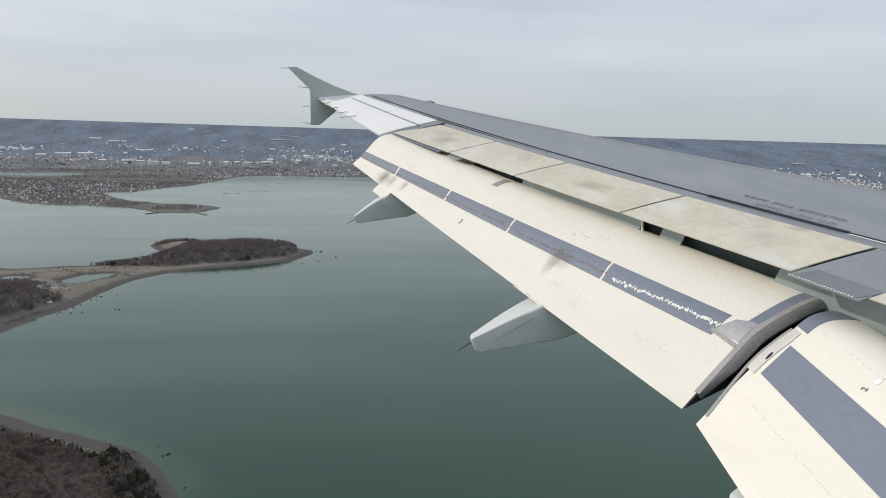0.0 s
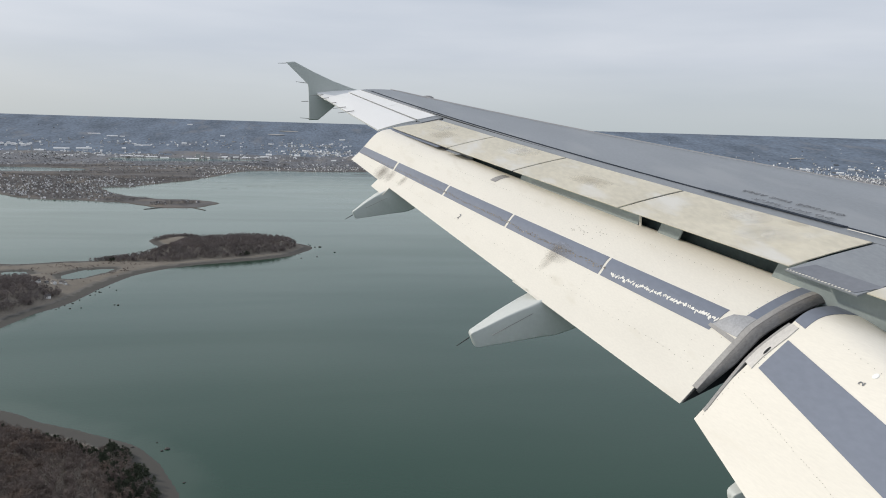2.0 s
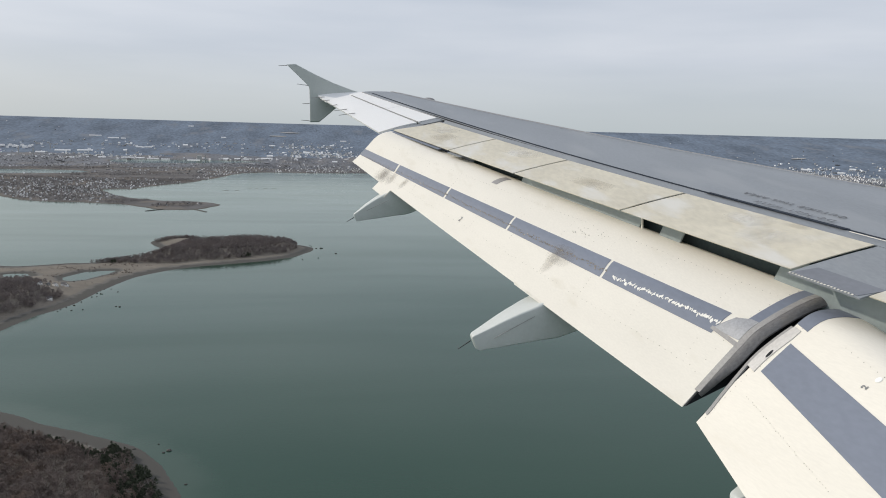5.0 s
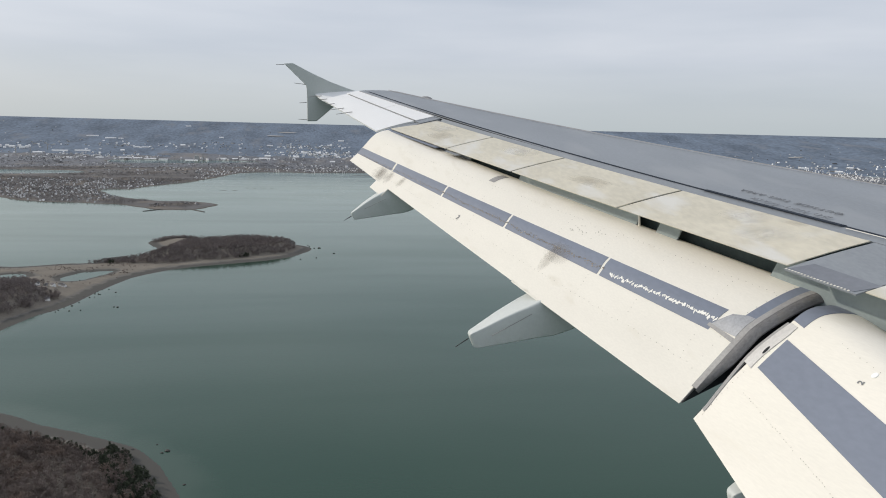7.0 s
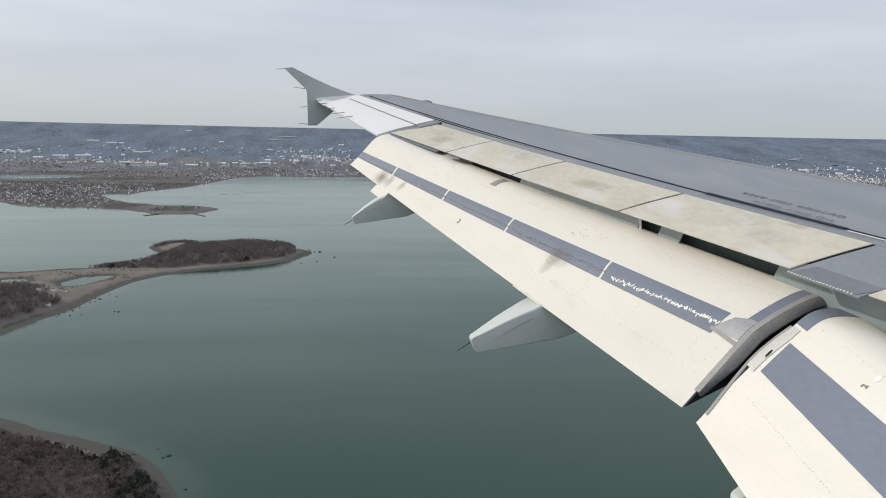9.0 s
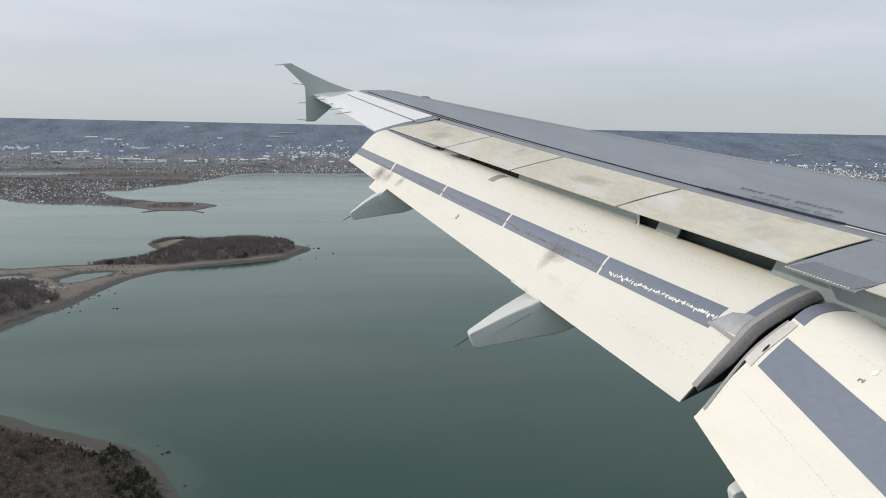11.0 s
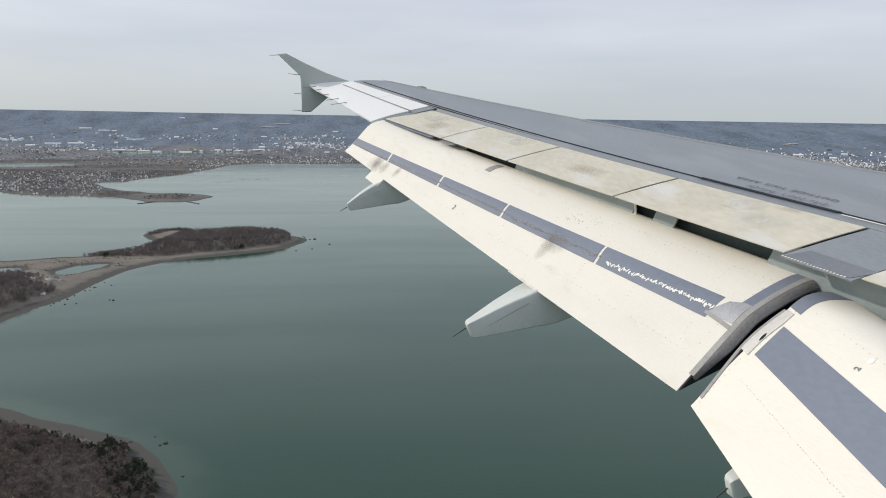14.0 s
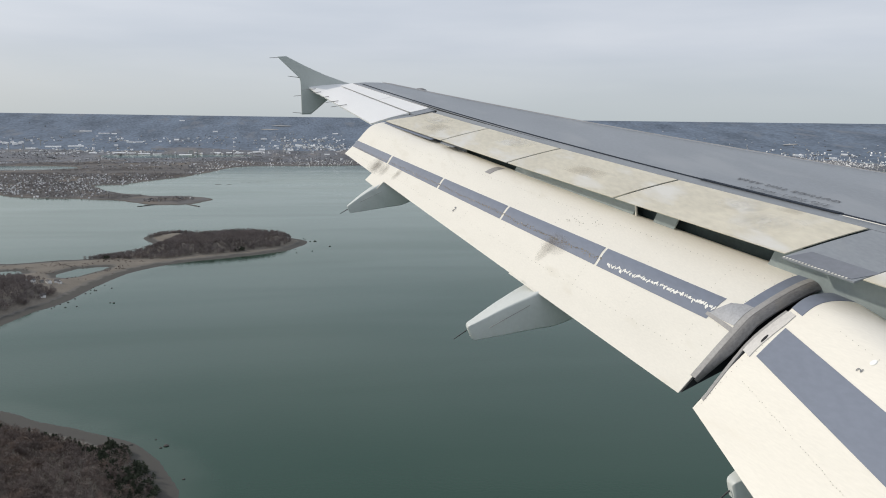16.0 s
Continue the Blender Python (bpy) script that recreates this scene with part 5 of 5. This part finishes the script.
for i in range(17):
    x, y = site(-0.378 + 0.0037 * i + 0.0012 * math.sin(i * 3.1), 0.0312 + 0.0012 * math.sin(i * 2.3))
    tank(x, y, 8 + 2.5 * math.sin(i * 1.9), 8.5)


def shed(bearing, drop, w, d, h, turn, label, roof=PALE_ROOF, wall=TANK):
    x, y = site(bearing, drop)
    ob = thing("warehouse", (x, y, main_z(x, y) + 0.3), label, "warehouse", "harbour sheds")
    ob.rotation_euler.z = turn - bearing
    part("wall", box(-w / 2, w / 2, -d / 2, d / 2, -4, h * 0.45), wall, ob, "", False)
    low, top = h * 0.45 - 0.05, h
    part("roof", loft([[Vector((xx, -d / 2 - 0.4, low)), Vector((xx, 0, top)), Vector((xx, d / 2 + 0.4, low)), Vector((xx, d / 2 + 0.4, low + 0.4)), Vector((xx, 0, top + 0.4)), Vector((xx, -d / 2 - 0.4, low + 0.4))] for xx in (-w / 2 - 0.4, w / 2 + 0.4)]), roof, ob, "pale pitched roof", False)


for b, dr, w, h in ((-0.2885, 0.0349, 62, 4.5), (-0.2648, 0.0347, 62, 4.5), (-0.3117, 0.037, 36, 5), (-0.247, 0.0425, 30, 4), (-0.2186, 0.0424, 50, 3.5), (-0.2048, 0.0429, 34, 4), (-0.1908, 0.0435, 46, 3.5), (-0.1761, 0.0441, 34, 3.5),
                    (-0.1434, 0.0452, 50, 4), (-0.1053, 0.0427, 26, 5), (-0.0917, 0.0425, 24, 4), (-0.0794, 0.0431, 34, 5), (-0.0573, 0.0421, 34, 6), (-0.0517, 0.0392, 26, 8), (0.0295, 0.0444, 22, 5), (-0.0061, 0.0335, 30, 6),
                    (-0.2532, 0.0169, 56, 3), (-0.2338, 0.0192, 50, 3), (-0.2227, 0.0197, 22, 3), (-0.1456, 0.0033, 28, 3), (-0.1528, 0.0267, 22, 6), (-0.2005, 0.0294, 70, 2.5), (-0.0488, 0.025, 30, 3), (-0.1074, 0.0163, 24, 4),
                    (-0.2214, 0.0337, 16, 5), (0.0403, 0.0176, 30, 4), (0.026, 0.0236, 22, 4), (-0.0167, 0.0394, 24, 5), (0.0117, 0.0339, 22, 6), (0.6093, 0.0347, 42, 5), (0.6575, 0.0327, 26, 6), (0.6463, 0.0371, 30, 5)):
    shed(b, dr, w, 14, h, 0.05, "long pale low-roofed shed by the far shore")

# pale sandy clearings on the far slope
for b, dr, w in ((-0.027, 0.0083, 110), (-0.0417, 0.0129, 96), (0.60, 0.022, 80)):
    x, y = site(b, dr)
    rows = []
    for i in range(9):
        t = i / 4 - 1
        half = 16 * math.sqrt(max(0.03, 1 - t * t))
        rows.append([Vector((x + t * w / 2, y + q * half, main_z(x + t * w / 2, y + q * half) + 1.5)) for q in (-1, -0.3, 0.3, 1)])
    tagged(new("clearing", finish("clearing", loft(rows, closed=False), CLEARING)), "pale bare clearing in the far woods", "clearing", "", "structure")

CONCRETE = material("grey_concrete", (0.40, 0.40, 0.39), 0.8, spread=0.15, scale=0.1, fine=1)
for b, dr, w, h in ((-0.3334, 0.0397, 3.4, 34), (-0.3188, 0.0422, 3.4, 34), (-0.1368, 0.0437, 16, 17), (-0.1295, 0.0437, 4, 20), (-0.3012, 0.0331, 4, 24)):
    x, y = site(b, dr)
    wide = w > 10
    ob = thing("apartment_block" if wide else "tower", (x, y, main_z(x, y) - 1), "pale tall flat-roofed block over the lagoon" if wide else "square grey concrete tower by the far water", "building" if wide else "tower", "" if wide else "far towers")
    part("shaft", box(-w / 2, w / 2, -w / 2, w / 2, -2, h), CONCRETE, ob, "", False)
    part("cap", box(-w / 2 - 0.5, w / 2 + 0.5, -w / 2 - 0.5, w / 2 + 0.5, h, h + 1.4), CONCRETE, ob, "", False)

# two small boats at anchor
HULL = material("white_boat_hull", (0.65, 0.64, 0.61), 0.4, spread=0.06)
for x, y, t in ((-291, 418, 0.5), (-282, 406, 1.1)):
    ob = thing("boat", (x, y, 0.0), "small white open boat moored on the water", "boat", "moored boats")
    ob.rotation_euler.z = t
    rings = [[Vector((k, s * w, z)) for s, w, z in ((-1, hw, 0.35), (-1, hw * 0.6, -0.1), (1, hw * 0.6, -0.1), (1, hw, 0.35))] for k, hw in ((-1.1, 0.4), (0, 0.5), (0.8, 0.35), (1.3, 0.05))]
    part("hull", loft(rings), HULL, ob)
    part("cabin", box(-0.4, 0.3, -0.25, 0.25, 0.3, 0.75), HULL, ob, "small cabin", False)

# a channel marker out in the bay
marker = thing("channel_marker", (281, 939, 0), "dark channel marker post standing in the bay", "buoy")
ring = lambda q, zz: [Vector((q * math.cos(k * math.pi / 5), q * math.sin(k * math.pi / 5), zz)) for k in range(10)]
part("float", loft([ring(1.0, -0.4), ring(1.2, 0.3), ring(0.8, 0.8)]), STONE, marker)
part("post", loft([ring(0.45, 0.7), ring(0.35, 4.2)]), STONE, marker)
part("topmark", loft([ring(0.7, 4.1), ring(0.7, 5.2)]), STONE, marker)

# mud bars that just break the surface of the bay
for x, y, w, hw in ((-195, 1831, 7, 3.5), (-170, 1834, 5, 3), (-146, 1904, 4, 3), (-130, 1900, 3, 3), (-110, 1908, 5, 3), (-89, 1911, 4, 3), (165, 2470, 34, 12), (310, 925, 18, 3), (388, 936, 22, 4), (230, 2290, 44, 12), (340, 2262, 60, 9)):
    rings = []
    for k in range(17):
        t = k / 8 - 1
        q = hw * math.sqrt(max(0.02, 1 - t * t)) * (0.8 + 0.35 * math.sin(k * 2.3 + x))
        off_y = 0.5 * hw * math.sin(k * 0.7 + x)
        rings.append([Vector((t * w, off_y - q, -0.3)), Vector((t * w, off_y - q * 0.4, 0.35)), Vector((t * w, off_y + q * 0.4, 0.35)), Vector((t * w, off_y + q, -0.3))])
    ob = new("mud_bar", finish("mud_bar", loft(rings), STONE))
    ob.location = (x, y, 0)
    tagged(ob, "low dark mud bar showing above the bay", "mud bar", "", "structure")


# single pines along the hill's shore
BARK = material("pine_bark", (0.09, 0.07, 0.055), 0.9, spread=0.3)
pine_tree = thing("pine_tree", (-104, 352, isle_z(-104, 352)), "dark green pine at the edge of bare woods", "tree", "pines by the shore")
bm = rod((0, 0, -0.3), (0.05, 0, 3.6), 0.13, 8, 0.25)
part("trunk", bm, BARK, pine_tree, "brown tapered trunk")
for k in range(7):
    a, h = k * 2.4, 0.9 + 0.35 * k
    part("limb", rod((0, 0, h), (math.cos(a) * (1.2 - 0.13 * k), math.sin(a) * (1.2 - 0.13 * k), h + 0.25), 0.04, 5, 0.4), BARK, pine_tree)
bm = bmesh.new()
for k in range(420):
    h = random.random() ** 0.8
    r = (1.35 * (1 - h) + 0.12) * (0.75 + 0.35 * math.sin(h * 22)) * math.sqrt(random.uniform(0.15, 1))
    a = random.uniform(0, 6.283)
    p = Vector((r * math.cos(a), r * math.sin(a), 0.7 + 3.3 * h))
    d = Vector((math.cos(a), math.sin(a), random.uniform(-0.35, 0.5))).normalized() * random.uniform(0.22, 0.42)
    w = d.cross(Vector((random.gauss(0, 1), random.gauss(0, 1), random.gauss(0, 1)))).normalized() * 0.10
    bm.faces.new([bm.verts.new(p - d * 0.5), bm.verts.new(p + w), bm.verts.new(p + d), bm.verts.new(p - w)])
part("crown", bm, PINE, pine_tree, "dense dark needle crown", False)
px, py = scatter(1500, -150, -60, 300, 395, lambda x, y: (shore_distance(x, y, ISLE) > 14) & (shore_distance(x, y, ISLE) < 26) & (shore_distance(x, y + 9, ISLE) > 13))
spots = [(x, y) for x, y in zip(px, py) if x > -118][:40] + [(x, y) for x, y in zip(px, py) if x < -120][:4]
for k, (x, y) in enumerate(spots):
    copy_thing(pine_tree, pose(x, y, isle_z(x, y), 0, 0, 50 * k) @ Matrix.Scale(0.75 + 0.4 * abs(math.sin(k * 1.7)), 4))
